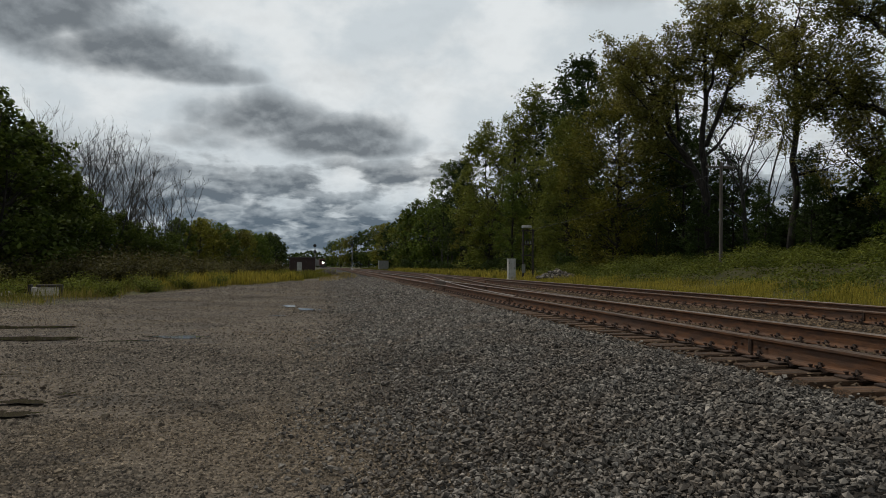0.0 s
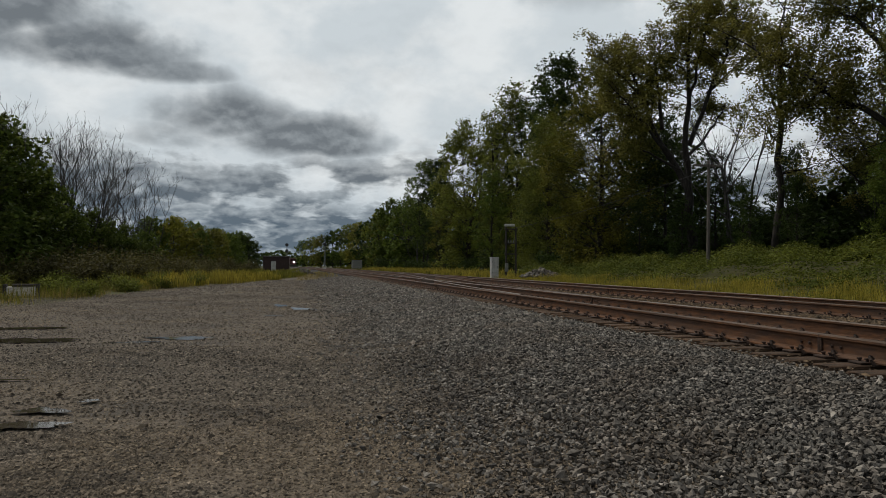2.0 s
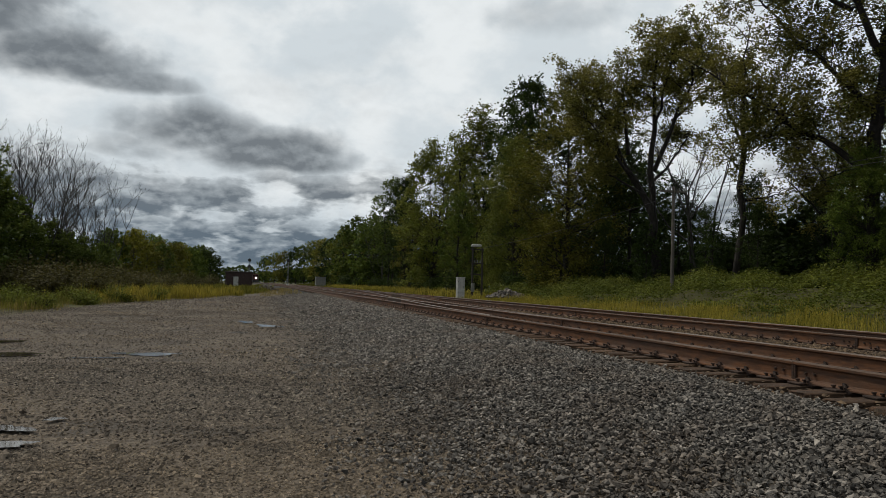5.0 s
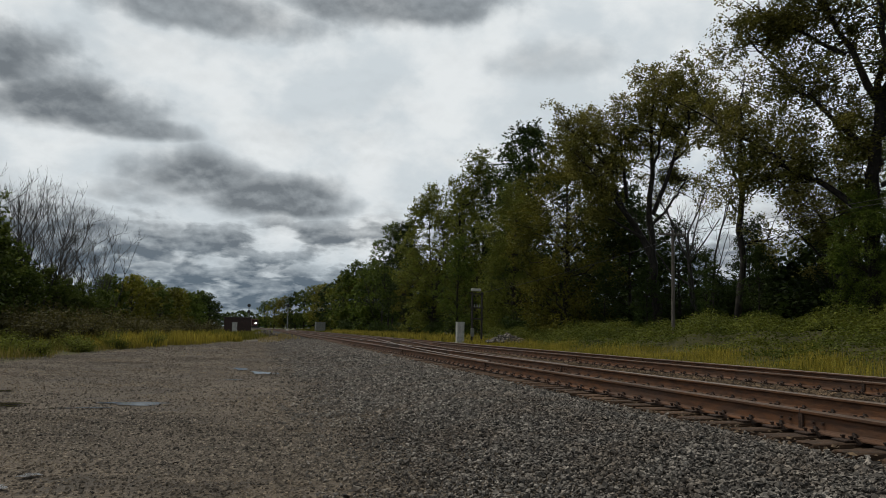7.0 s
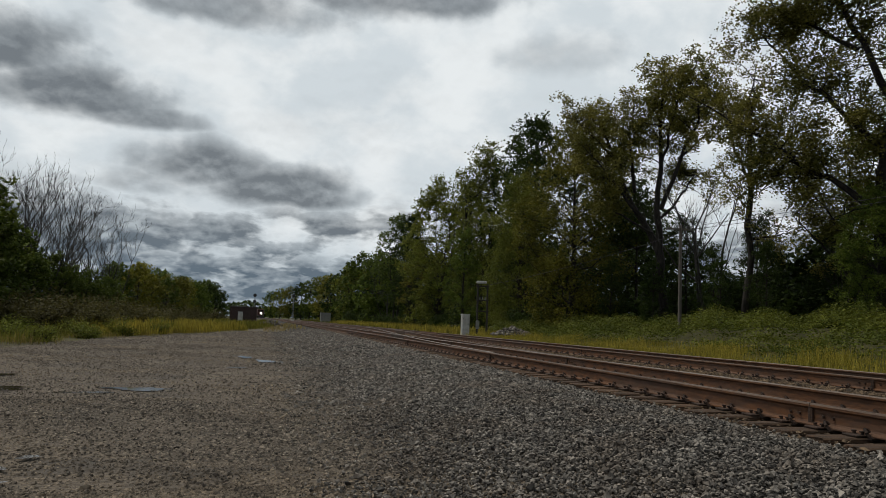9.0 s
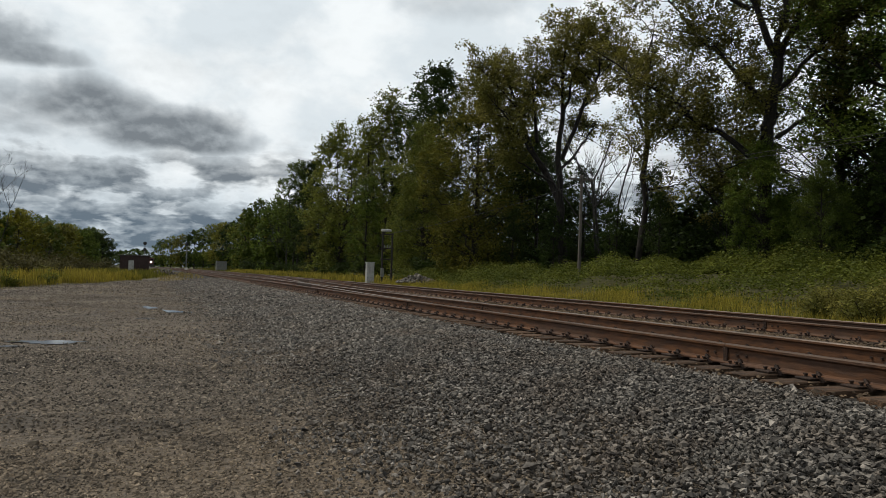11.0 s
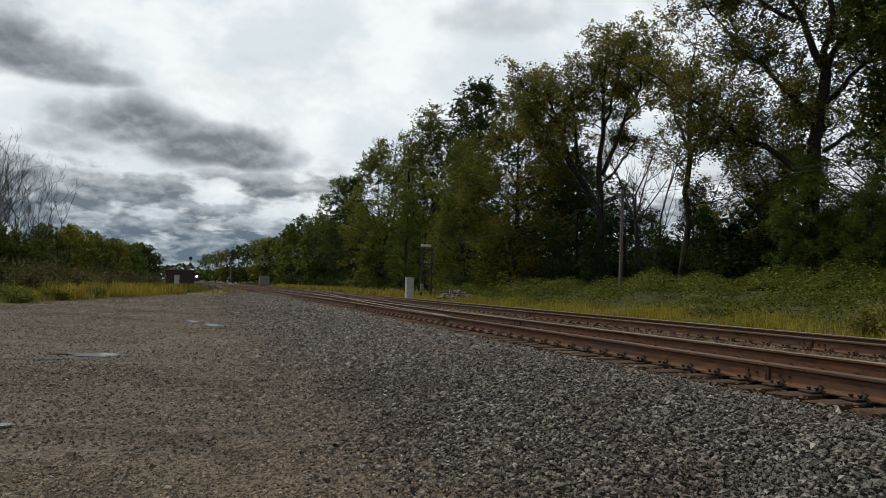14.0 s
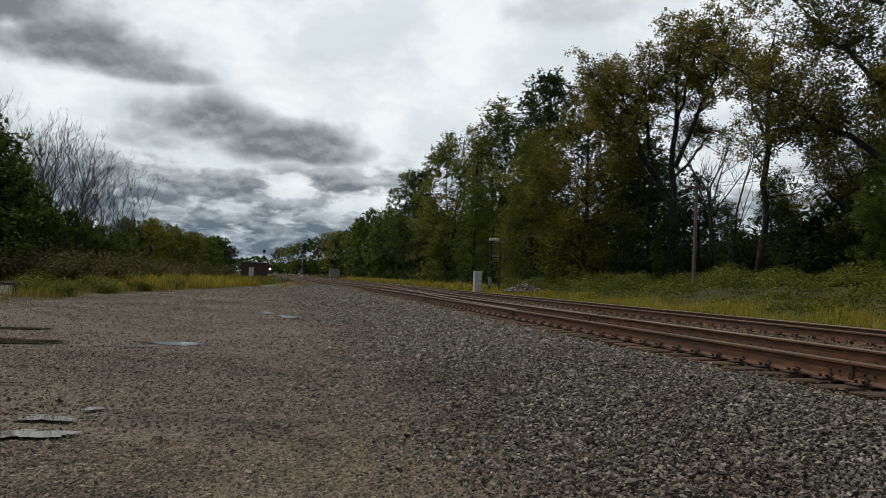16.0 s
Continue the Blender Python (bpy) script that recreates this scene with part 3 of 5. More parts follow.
def build_track(x_left, gauge, label, joints, group="tracks of the main line"):
    track = thing("railway_track", (0, 0, FOOT), label, "railway track", group)
    rnd = random.Random(int(x_left * 10))
    for k, x in enumerate((x_left, x_left + gauge)):
        rail_mesh("rail", straight(x), track, "rust-brown steel rail with a worn bright head" if k else "rust-brown steel rail with a dull head", k == 1)
        for y in joints[k]:
            shared("joint_bar", JOINT, track, (x, y, 0))
            for dy in (-0.30, -0.17, 0.17, 0.30):
                shared("bolt", BOLT, track, (x, y + dy, 0.10))
    mid = x_left + gauge / 2
    for k in range(-32, 110):
        y = 0.5 * k + 0.06
        shared("tie", rnd.choice(TIES), track, (mid + rnd.uniform(-0.05, 0.05), y, rnd.uniform(-0.008, 0.0)), rnd.uniform(-0.8, 0.8))
        for j, x in enumerate((x_left, x_left + gauge)):
            if k < 44:
                shared("tie_plate", PLATE, track, (x, y, 0))
            if k < 84:
                shared("rail_anchor", ANCHOR, track, (x, y - 0.06 - 0.07, 0.0)).scale = (1.1, 1.4, 1.1)
    rest = bmesh.new()
    for k in range(110, 420):
        y = 0.5 * k
        box((mid - 1.3 + float(track_bend(y)), y - 0.11, -0.17), (mid + 1.3 + float(track_bend(y)), y + 0.11, -0.006), 0.0, rest)
    ob = part("far_ties", rest, TIE_WOOD, track, "row of creosoted timber ties far along the line")
    ob["kind"] = "stuff"
    return track


TRACK_1, TRACK_2, GAUGE = 5.5, 10.2, 1.505
build_track(TRACK_1, GAUGE, "rusty near track on creosoted ties in grey ballast", ((-0.25, 10.75, 21.5), (-1.1, 9.6, 20.6)))
build_track(TRACK_2, GAUGE, "rusty far track on creosoted ties beside the grass", ((4.0, 16.0), (2.6, 14.4)))


def build_crossover():
    """The pair of rails that leads from the near track over to the far one."""
    cross = thing("track_crossover", (0, 0, FOOT), "rusty crossover rails with frogs linking the two tracks", "crossover")

    def offset(y):
        if y < 31:
            return 1.5 * max(0.0, (y - 1) / 30) ** 2
        if y < 48.2:
            return 1.5 + 0.1 * (y - 31)
        u = min(1.0, (y - 48.2) / 29.8)
        return 3.22 + 2.98 * u - 1.5 * u * u

    for side, (y0, y1) in ((0.0, (11.0, 70.0)), (GAUGE, (9.5, 66.0))):
        ys = np.arange(y0, y1, 1.5)
        rail_mesh("crossover_rail", [(TRACK_1 + side + offset(y), float(y)) for y in ys], cross, "rust-brown curved closure rail", side == 0.0)
    for fx, fy in ((TRACK_1 + GAUGE, 31.0), (TRACK_2, 48.0)):
        bm = box((fx - 0.16, fy - 2.4, 0.0), (fx + 0.16, fy + 2.4, 0.205), 0.02)
        part("frog", bm, DARK_RUST, cross, "dark cast frog block where two rails cross")
    for gx, gy in ((TRACK_1 + 0.11, 31.0), (TRACK_2 - GAUGE + 0.45, 34.0), (TRACK_2 + GAUGE - 0.11, 46.0)):
        bm = box((gx - 0.03, gy - 3.2, 0.02), (gx + 0.03, gy + 3.2, 0.225), 0.01)
        part("guard_rail", bm, RUST, cross)
        for q in range(9):
            shared("guard_brace", PLATE, cross, (gx + 0.12, gy - 2.8 + 0.7 * q, 0.02))
    rnd = random.Random(3)
    for k in range(24, 140):
        y = 0.5 * k + 0.06
        shared("switch_tie", rnd.choice(LONG_TIES), cross, (TRACK_1 + 0.75 + offset(y), y, -0.012), rnd.uniform(-0.6, 0.6))
    return cross


build_crossover()

# ---------------------------------------------------------------- plants
def leaf_quads(centres, rng, size, up=0.25):
    """Kite-shaped leaves, one at each centre, turned at random; up: how far they tend to lie flat."""
    n = len(centres)
    nrm = rng.normal(size=(n, 3))
    nrm[:, 2] += up * 3 * np.sign(nrm[:, 2] + 0.2)
    nrm /= np.linalg.norm(nrm, axis=1)[:, None]
    a = np.cross(nrm, rng.normal(size=(n, 3)))
    a /= np.linalg.norm(a, axis=1)[:, None] + 1e-9
    b = np.cross(nrm, a)
    s = (size * rng.uniform(0.65, 1.3, n))[:, None]
    v = np.stack([centres - a * s * 0.55, centres + b * s * 0.42 - a * s * 0.08, centres + a * s * 0.62 + nrm * s * 0.12, centres - b * s * 0.42 - a * s * 0.08], 1)
    return v.reshape(-1, 3)


def quads(n):
    return np.arange(n * 4).reshape(n, 4)


class Wood:
    """Collects tapered limbs into one mesh."""

    def __init__(self):
        self.v, self.f = [], []

    def limb(self, pts, radii, sides):
        start = len(self.v)
        for k, (p, r) in enumerate(zip(pts, radii)):
            d = (pts[min(k + 1, len(pts) - 1)] - pts[max(k - 1, 0)])
            d = d / (np.linalg.norm(d) + 1e-9)
            a = np.cross(d, (0.31, 0.87, 0.11))
            a /= np.linalg.norm(a) + 1e-9
            b = np.cross(d, a)
            for j in range(sides):
                t = 2 * math.pi * j / sides
                self.v.append(p + r * (a * math.cos(t) + b * math.sin(t)))
        for k in range(len(pts) - 1):
            for j in range(sides):
                q = start + k * sides
                self.f.append((q + j, q + (j + 1) % sides, q + sides + (j + 1) % sides, q + sides + j))


def curve_to(p0, p1, rng, steps, sag, wobble, lift=0.0):
    """A bent limb from p0 to p1 that first climbs."""
    mid = (p0 + p1) / 2 + np.array([0, 0, sag]) + rng.normal(0, wobble, 3)
    t = np.linspace(0, 1, steps)[:, None]
    pts = (1 - t) ** 2 * p0 + 2 * t * (1 - t) * mid + t ** 2 * p1
    pts[1:-1] += rng.normal(0, wobble * 0.22, (steps - 2, 3))
    return pts


def grow(seed, height, crown_low, radius, clumps, per_clump, clump_r, leaf, trunk_r, stems=1, top_heavy=0.0, open_crown=0.0, lean=(0, 0), shape=0.75, fork=0.0, skirt=0.18):
    """A broadleaf tree: stems, limbs to every clump of the crown, and the leaves. Returns wood and leaf arrays."""
    rng = np.random.default_rng(seed)
    wood = Wood()
    axis = []
    for s in range(stems):
        a = rng.uniform(0, 6.28) + s * 6.28 / stems
        spread = 0.0 if stems == 1 else radius * 0.42
        base = np.array([0.15 * math.cos(a), 0.15 * math.sin(a), -0.3]) if stems > 1 else np.array([0, 0, -0.3])
        tip = np.array([lean[0] + spread * math.cos(a), lean[1] + spread * math.sin(a), height * (0.93 - 0.12 * rng.uniform())])
        pts = curve_to(base, tip, rng, 9, 0.0, 0.035 * height * (0.4 if stems == 1 else 1), 0)
        if fork:
            first = np.array([lean[0] * 0.1, lean[1] * 0.1, fork])
            pts = curve_to(first, tip, rng, 9, 0.0, 0.06 * height)
            if s == 0:
                wood.limb(np.array([[0, 0, -0.3], [0.03, 0.02, fork * 0.5], first]), [trunk_r * 1.3, trunk_r, trunk_r * 0.85], 10)
        elif stems > 1:
            pts[1:4, :2] *= 0.55
        r = trunk_r * (1.0 if stems == 1 else 0.72)
        wood.limb(pts, [r * (1.35 if k == 0 else 1) * (1 - 0.88 * k / 8) for k in range(9)], 8)
        axis.append(pts)
    centres = []
    leaves_at = []
    for c in range(clumps):
        u = rng.uniform() ** (1.0 - 0.5 * top_heavy)
        z = crown_low + (height - crown_low) * u
        prof = max(skirt if u < 0.6 else 0.18, math.sin(math.pi * min(0.97, 0.18 + 0.80 * u)) ** shape)
        rr = radius * prof * (rng.uniform() ** 0.35 if open_crown < 0.5 else rng.uniform(0.35, 1.0))
        a = rng.uniform(0, 6.28)
        cx, cy = lean[0] * u + rr * math.cos(a), lean[1] * u + rr * math.sin(a)
        centre = np.array([cx, cy, z])
        centres.append(centre)
        pts = axis[rng.integers(len(axis))]
        k = int(np.clip(np.searchsorted(pts[:, 2], max(z - 0.6 * rr - 0.05 * height, crown_low * 0.6)), 1, 7))
        limb = curve_to(pts[k], centre, rng, 5, 0.16 * rr, 0.16 * rr + 0.08)
        lr = trunk_r * 0.24 * (1 - 0.75 * pts[k, 2] / height) * (0.6 + 0.4 * rr / radius) + 0.012
        wood.limb(limb, [lr, lr * 0.75, lr * 0.5, lr * 0.32, lr * 0.15], 4)
        R = clump_r * rng.uniform(0.6, 1.35)
        for _ in range(2 if leaf < 0.2 else 0):
            d = rng.normal(size=3)
            d /= np.linalg.norm(d)
            end = centre + d * R * 0.9
            wood.limb(np.array([limb[3], (limb[3] + end) / 2 + rng.normal(0, 0.06, 3), end]), [lr * 0.28, lr * 0.18, 0.006], 3)
        n = int(per_clump * (R / clump_r) ** 2 * rng.uniform(0.7, 1.2))
        # smaller sprays inside the clump keep its edge ragged
        sprays = rng.normal(size=(max(3, n // 18), 3))
        sprays = sprays / np.linalg.norm(sprays, axis=1)[:, None] * (rng.uniform(0.25, 1.0, len(sprays)) ** 0.5)[:, None] * R * np.array([1, 1, 0.75])
        pick = rng.integers(0, len(sprays), n)
        leaves_at.append(centre + sprays[pick] + rng.normal(0, R * 0.15, (n, 3)))
    where = np.concatenate(leaves_at)
    where = where[where[:, 2] > 0.1]
    return wood, leaf_quads(where, rng, leaf), len(where)


def limbed(seed, limbs, sprays, per_spray, spray_r, leaf, bushy=1.0):
    """An open tree by its main limbs: (across, height) of foot and tip, sideways bow, thickness, and from where on it bears leaves (2: none)."""
    rng = np.random.default_rng(seed)
    wood, leaves_at = Wood(), []
    for u0, h0, u1, h1, bow, thick, leafy in limbs:
        deep = rng.uniform(-0.35, 0.35) * (h1 - h0) if leafy < 1.5 else 0.0
        p0, p1 = np.array([u0, 0.0, h0]), np.array([u1, deep, h1])
        t = np.linspace(0, 1, 10)[:, None]
        mid = (p0 + p1) / 2 + np.array([bow, 0, abs(bow) * 0.4])
        pts = (1 - t) ** 2 * p0 + 2 * t * (1 - t) * mid + t ** 2 * p1
        pts[1:-1] += rng.normal(0, 0.10, (8, 3)) * min(1.0, np.linalg.norm(p1 - p0) / 8)
        end = 0.75 if leafy > 1.5 else 0.16
        wood.limb(pts, [thick * (1 - (1 - end) * k / 9) for k in range(10)], 9)
        if leafy > 1.5:
            continue
        for k in range(int(sprays * np.linalg.norm(p1 - p0) / 7)):
            f = leafy + (1 - leafy) * rng.uniform() ** 0.75
            at = pts[min(8, int(f * 9))] + (pts[min(9, int(f * 9) + 1)] - pts[min(8, int(f * 9))]) * rng.uniform()
            d = rng.normal(size=3) * np.array([1, 1, 0.7]) + np.array([0, 0, 0.35])
            d /= np.linalg.norm(d)
            tip = at + d * rng.uniform(0.5, 2.3) * bushy
            twig = curve_to(at, tip, rng, 5, 0.15, 0.14)
            tr = thick * 0.16 + 0.012
            wood.limb(twig, [tr, tr * 0.8, tr * 0.6, tr * 0.4, 0.008], 4)
            n = int(per_spray * rng.uniform(0.6, 1.3))
            sub = tip + rng.normal(0, spray_r * 0.5, (max(4, n // 22), 3))
            leaves_at.append(sub[rng.integers(0, len(sub), n)] + rng.normal(0, spray_r * 0.20, (n, 3)))
            for q in sub[:3]:
                wood.limb(np.array([twig[3], (twig[3] + q) / 2 + rng.normal(0, 0.05, 3), q]), [0.018, 0.012, 0.006], 3)
    where = np.concatenate(leaves_at)
    return wood, leaf_quads(where, rng, leaf), len(where)


def make_limbed(name, at, label, leaf_mat, turn, group, **how):
    tree = thing(name, at, label, "tree", group, turn)
    wood, lv, n = limbed(**how)
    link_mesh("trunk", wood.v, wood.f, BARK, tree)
    link_mesh("crown", lv, quads(n), leaf_mat, tree)
    return tree


def make_tree(name, at, label, leaf_mat, turn=0.0, scale=1.0, group="trees along the line", bark=None, category="tree", **how):
    tree = thing(name, at, label, category, group, turn)
    tree.scale = (scale, scale, scale)
    wood, lv, n = grow(**how)
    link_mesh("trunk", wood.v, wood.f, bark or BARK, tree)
    link_mesh("crown", lv, quads(n), leaf_mat, tree)
    return tree


def again(tree, at, turn, scale, leaf_mat=None, label=""):
    ob = copy_thing(tree, pose(*at, 0, 0, turn))
    ob.scale = (scale * random.Random(turn).uniform(0.92, 1.08), scale * random.Random(turn + 1).uniform(0.92, 1.08), scale)
    if label:
        ob["label"] = label
    if leaf_mat:
        for child in ob.children:
            if child.name.startswith("crown"):
                child.material_slots[0].link = "OBJECT"
                child.material_slots[0].material = leaf_mat
    return ob


def on_ground(x, y, dz=0.0):
    return (x, y, float(ground_z(x, y)) + dz)


# --- the wood beyond the tracks
G_RIGHT = "tall trees beyond the tracks"
make_limbed("cottonwood_tree", on_ground(25.4, 38.2), "tall open cottonwood with forked dark trunk and yellowing leaves", LEAF_COTTON, -29.7, G_RIGHT, seed=101,
            limbs=[(0.2, -0.3, 0.0, 5.4, 0.15, 0.36, 2), (0.0, 5.3, -4.0, 15.0, -0.9, 0.25, 0.42), (-0.9, 7.4, -4.6, 12.4, -0.5, 0.13, 0.35), (0.0, 5.3, 0.3, 18.0, -0.3, 0.25, 0.45),
                   (0.1, 8.2, 3.0, 16.4, 0.6, 0.17, 0.45), (0.1, 7.6, 2.4, 11.0, 0.7, 0.11, 0.6), (-1.6, 9.4, -1.7, 16.0, -0.5, 0.14, 0.4), (0.1, 11.0, 1.4, 17.2, 0.3, 0.11, 0.3),
                   (1.2, 11.6, 4.3, 14.6, 0.5, 0.09, 0.35), (-2.4, 11.2, -5.4, 14.2, -0.3, 0.09, 0.3), (-0.5, 6.6, -3.6, 8.6, -0.5, 0.10, 0.5)],
            sprays=24, per_spray=300, spray_r=0.70, leaf=0.125)
bronze = make_tree("broadleaf_tree", on_ground(22.8, 46.5), "broad bronze-green tree leafy down to the ground", LEAF_OLIVE, 0, 1.0, G_RIGHT,
                   seed=102, height=16.0, crown_low=0.8, radius=4.3, clumps=130, per_clump=340, clump_r=1.1, leaf=0.135, trunk_r=0.28, skirt=0.75)
dark_maple = make_tree("broadleaf_tree", on_ground(25.7, 63.0), "tall dark green maple with a lumpy crown", LEAF_DARK_SHADED, 0, 1.0, G_RIGHT,
                       seed=103, height=21.0, crown_low=3.0, radius=5.0, clumps=115, per_clump=230, clump_r=1.3, leaf=0.21, trunk_r=0.32, top_heavy=0.3, skirt=0.7)
willow = make_tree("broadleaf_tree", on_ground(24.0, 75.5), "pale green tree with feathery upright tops", LEAF_PALE, 0, 1.0, G_RIGHT,
                   seed=104, height=20.5, crown_low=1.5, radius=5.2, clumps=125, per_clump=210, clump_r=1.2, leaf=0.21, trunk_r=0.26, stems=3, shape=0.9, skirt=0.75)
make_limbed("broadleaf_tree", on_ground(26.5, 30.0), "slender sparse tree with brownish thinning leaves", LEAF_COTTON, -36.4, G_RIGHT, seed=105,
            limbs=[(-0.5, -0.3, 0.0, 7.6, 0.25, 0.21, 2), (0.0, 7.5, 0.3, 14.6, -0.4, 0.15, 0.35), (-0.1, 8.4, -1.5, 12.8, -0.3, 0.09, 0.35), (0.1, 8.0, 1.9, 12.6, 0.4, 0.09, 0.3),
                   (-0.3, 4.9, 1.9, 5.3, 0.2, 0.11, 0.55), (0.2, 10.0, -0.6, 13.8, 0.2, 0.07, 0.3), (0.0, 6.6, -1.4, 8.2, -0.2, 0.06, 0.4)],
            sprays=18, per_spray=150, spray_r=0.65, leaf=0.115)
make_limbed("cottonwood_tree", on_ground(28.0, 22.4), "massive cottonwood with a heavy trunk and spreading limbs", LEAF_COTTON, -44.0, G_RIGHT, seed=106,
            limbs=[(0.1, -0.3, 0.0, 5.6, 0.1, 0.42, 2), (0.0, 5.5, 0.6, 11.0, -0.1, 0.34, 2), (0.6, 10.9, -2.6, 19.6, -0.5, 0.20, 0.22), (0.6, 10.9, 2.9, 18.6, 0.5, 0.18, 0.22), (0.6, 10.9, 0.5, 20.6, 0.3, 0.18, 0.25),
                   (0.0, 5.5, -6.9, 10.9, 0.4, 0.19, 0.32), (0.4, 8.4, -5.2, 15.2, -0.6, 0.15, 0.30), (-0.8, 13.6, -4.9, 17.2, -0.6, 0.12, 0.25), (0.6, 9.4, 4.4, 14.0, 0.7, 0.14, 0.3),
                   (-2.2, 7.4, -4.4, 7.6, 0.0, 0.08, 0.3), (0.5, 7.0, 4.0, 9.4, 0.4, 0.12, 0.3), (-0.2, 6.0, -2.3, 5.4, 0.0, 0.07, 0.3), (-3.6, 8.6, -5.6, 6.4, -0.3, 0.06, 0.2), (0.6, 8.0, -2.4, 11.6, -0.3, 0.10, 0.3), (0.6, 11.5, 4.6, 16.4, 0.4, 0.12, 0.2), (-1.4, 16.0, -4.6, 20.0, -0.3, 0.09, 0.2)],
            sprays=29, per_spray=300, spray_r=0.74, leaf=0.12)
make_limbed("broadleaf_tree", on_ground(30.6, 27.6), "drooping brownish green tree below the massive cottonwood", LEAF_COTTON, -41.0, G_RIGHT, seed=111,
            limbs=[(0.0, -0.3, 0.2, 4.0, 0.2, 0.17, 2), (0.2, 3.9, -1.8, 10.0, -0.4, 0.11, 0.15), (0.2, 3.9, 1.6, 10.6, 0.4, 0.11, 0.15), (0.2, 3.9, 0.3, 11.6, 0.2, 0.11, 0.2), (0.1, 3.2, -2.6, 6.4, -0.3, 0.08, 0.2), (0.1, 3.4, 2.8, 6.8, 0.3, 0.08, 0.2)],
            sprays=26, per_spray=220, spray_r=0.75, leaf=0.125)
vine_tree = make_tree("broadleaf_tree", on_ground(31.5, 17.0), "tall dense dark green tree hung with leafy vines", LEAF_GREEN, 0, 1.0, G_RIGHT,
                      seed=107, height=20.0, crown_low=1.0, radius=5.0, clumps=170, per_clump=300, clump_r=1.15, leaf=0.125, trunk_r=0.34, top_heavy=0.1, skirt=0.8)
lean_tree = make_tree("broadleaf_tree", on_ground(20.5, 112.0), "tree with bare leaning stems below a loose crown", LEAF_GREEN, 0, 1.0, G_RIGHT,
                      seed=108, height=17.0, crown_low=5.0, radius=4.2, clumps=46, per_clump=150, clump_r=1.25, leaf=0.26, trunk_r=0.26, stems=2, open_crown=0.6)
far_tree = make_tree("broadleaf_tree", on_ground(21.0, 160.0), "mid-green tree in the row beside the far line", LEAF_GREEN, 0, 1.0, G_RIGHT,
                     seed=109, height=15.0, crown_low=0.6, radius=4.4, clumps=70, per_clump=75, clump_r=1.6, leaf=0.46, trunk_r=0.25, skirt=0.8)

deep_tree = make_tree("broadleaf_tree", on_ground(35.0, 13.0), "dark tree standing deeper in the wood", LEAF_DARK_SHADED, 0, 1.0, G_RIGHT,
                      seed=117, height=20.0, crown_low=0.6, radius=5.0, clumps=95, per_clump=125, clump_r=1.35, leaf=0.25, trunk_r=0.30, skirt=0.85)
again(vine_tree, on_ground(31.0, 9.0), 200, 1.0, LEAF_DARK_SHADED)
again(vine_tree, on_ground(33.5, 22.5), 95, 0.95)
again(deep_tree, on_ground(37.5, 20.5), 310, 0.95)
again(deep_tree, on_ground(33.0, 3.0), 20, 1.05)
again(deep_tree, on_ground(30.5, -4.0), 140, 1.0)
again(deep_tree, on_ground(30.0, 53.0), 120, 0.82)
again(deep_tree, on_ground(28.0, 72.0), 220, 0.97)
again(dark_maple, on_ground(21.6, 106.0), 40, 0.80, label="dark green tree with a spiky dense crown")
again(willow, on_ground(20.5, 82.0), 150, 0.88)
again(willow, on_ground(26.5, 88.0), 60, 0.90)
again(deep_tree, on_ground(19.6, 66.5), 100, 0.5, LEAF_GREEN)
again(bronze, on_ground(22.0, 56.0), 250, 0.85, LEAF_PALE, "pale olive-green tree leafy down to the grass")
again(deep_tree, on_ground(27.5, 45.0), 30, 0.56)
again(deep_tree, on_ground(20.5, 95.0), 180, 0.55, LEAF_OLIVE)
again(lean_tree, on_ground(24.0, 120.0), 75, 0.85)
# low bushes whose darkened leaves carry the shade at the trunk feet
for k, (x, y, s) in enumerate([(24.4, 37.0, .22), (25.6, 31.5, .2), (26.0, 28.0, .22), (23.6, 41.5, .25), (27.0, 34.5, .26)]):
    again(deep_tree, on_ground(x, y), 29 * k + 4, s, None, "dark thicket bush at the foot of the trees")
again(bronze, on_ground(26.6, 21.2), 15, 0.40, LEAF_GREEN, "vine-covered bushy young tree before the big trunk")
again(bronze, on_ground(25.9, 17.0), 165, 0.30, LEAF_GREEN, "vine-covered bushy young tree before the big trunk")
# young trees in the same darkened leaves, for the shade below the crowns
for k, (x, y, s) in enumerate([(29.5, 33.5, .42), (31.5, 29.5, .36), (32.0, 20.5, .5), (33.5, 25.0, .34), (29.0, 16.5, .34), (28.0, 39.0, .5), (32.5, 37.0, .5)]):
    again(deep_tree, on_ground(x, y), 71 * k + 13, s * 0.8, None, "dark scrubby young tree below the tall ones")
again(deep_tree, on_ground(38.0, 8.5), 260, 1.0)
again(deep_tree, on_ground(34.2, 18.6), 33, 1.08)
again(deep_tree, on_ground(34.8, 9.2), 190, 1.1)
again(deep_tree, on_ground(31.5, 13.2), 301, 1.05)
for k, (x, y, s) in enumerate([(20.5, 130, .85), (22, 140, .8), (24.5, 150, .9), (19.5, 172, .85), (21, 186, .9), (20, 204, .85), (19, 225, .9), (18.5, 250, .95), (17, 280, .95), (15.5, 315, 1.0), (12, 355, 1.0), (8.5, 400, 1.05), (4, 450, 1.05), (28, 168, 1.0), (27, 215, 1.0), (23, 262, 1.05), (28, 134, 0.95)]):
    again(far_tree, on_ground(x, y), 37 * k, s, (None, LEAF_DARK_SHADED, LEAF_OLIVE, LEAF_PALE)[k % 4])

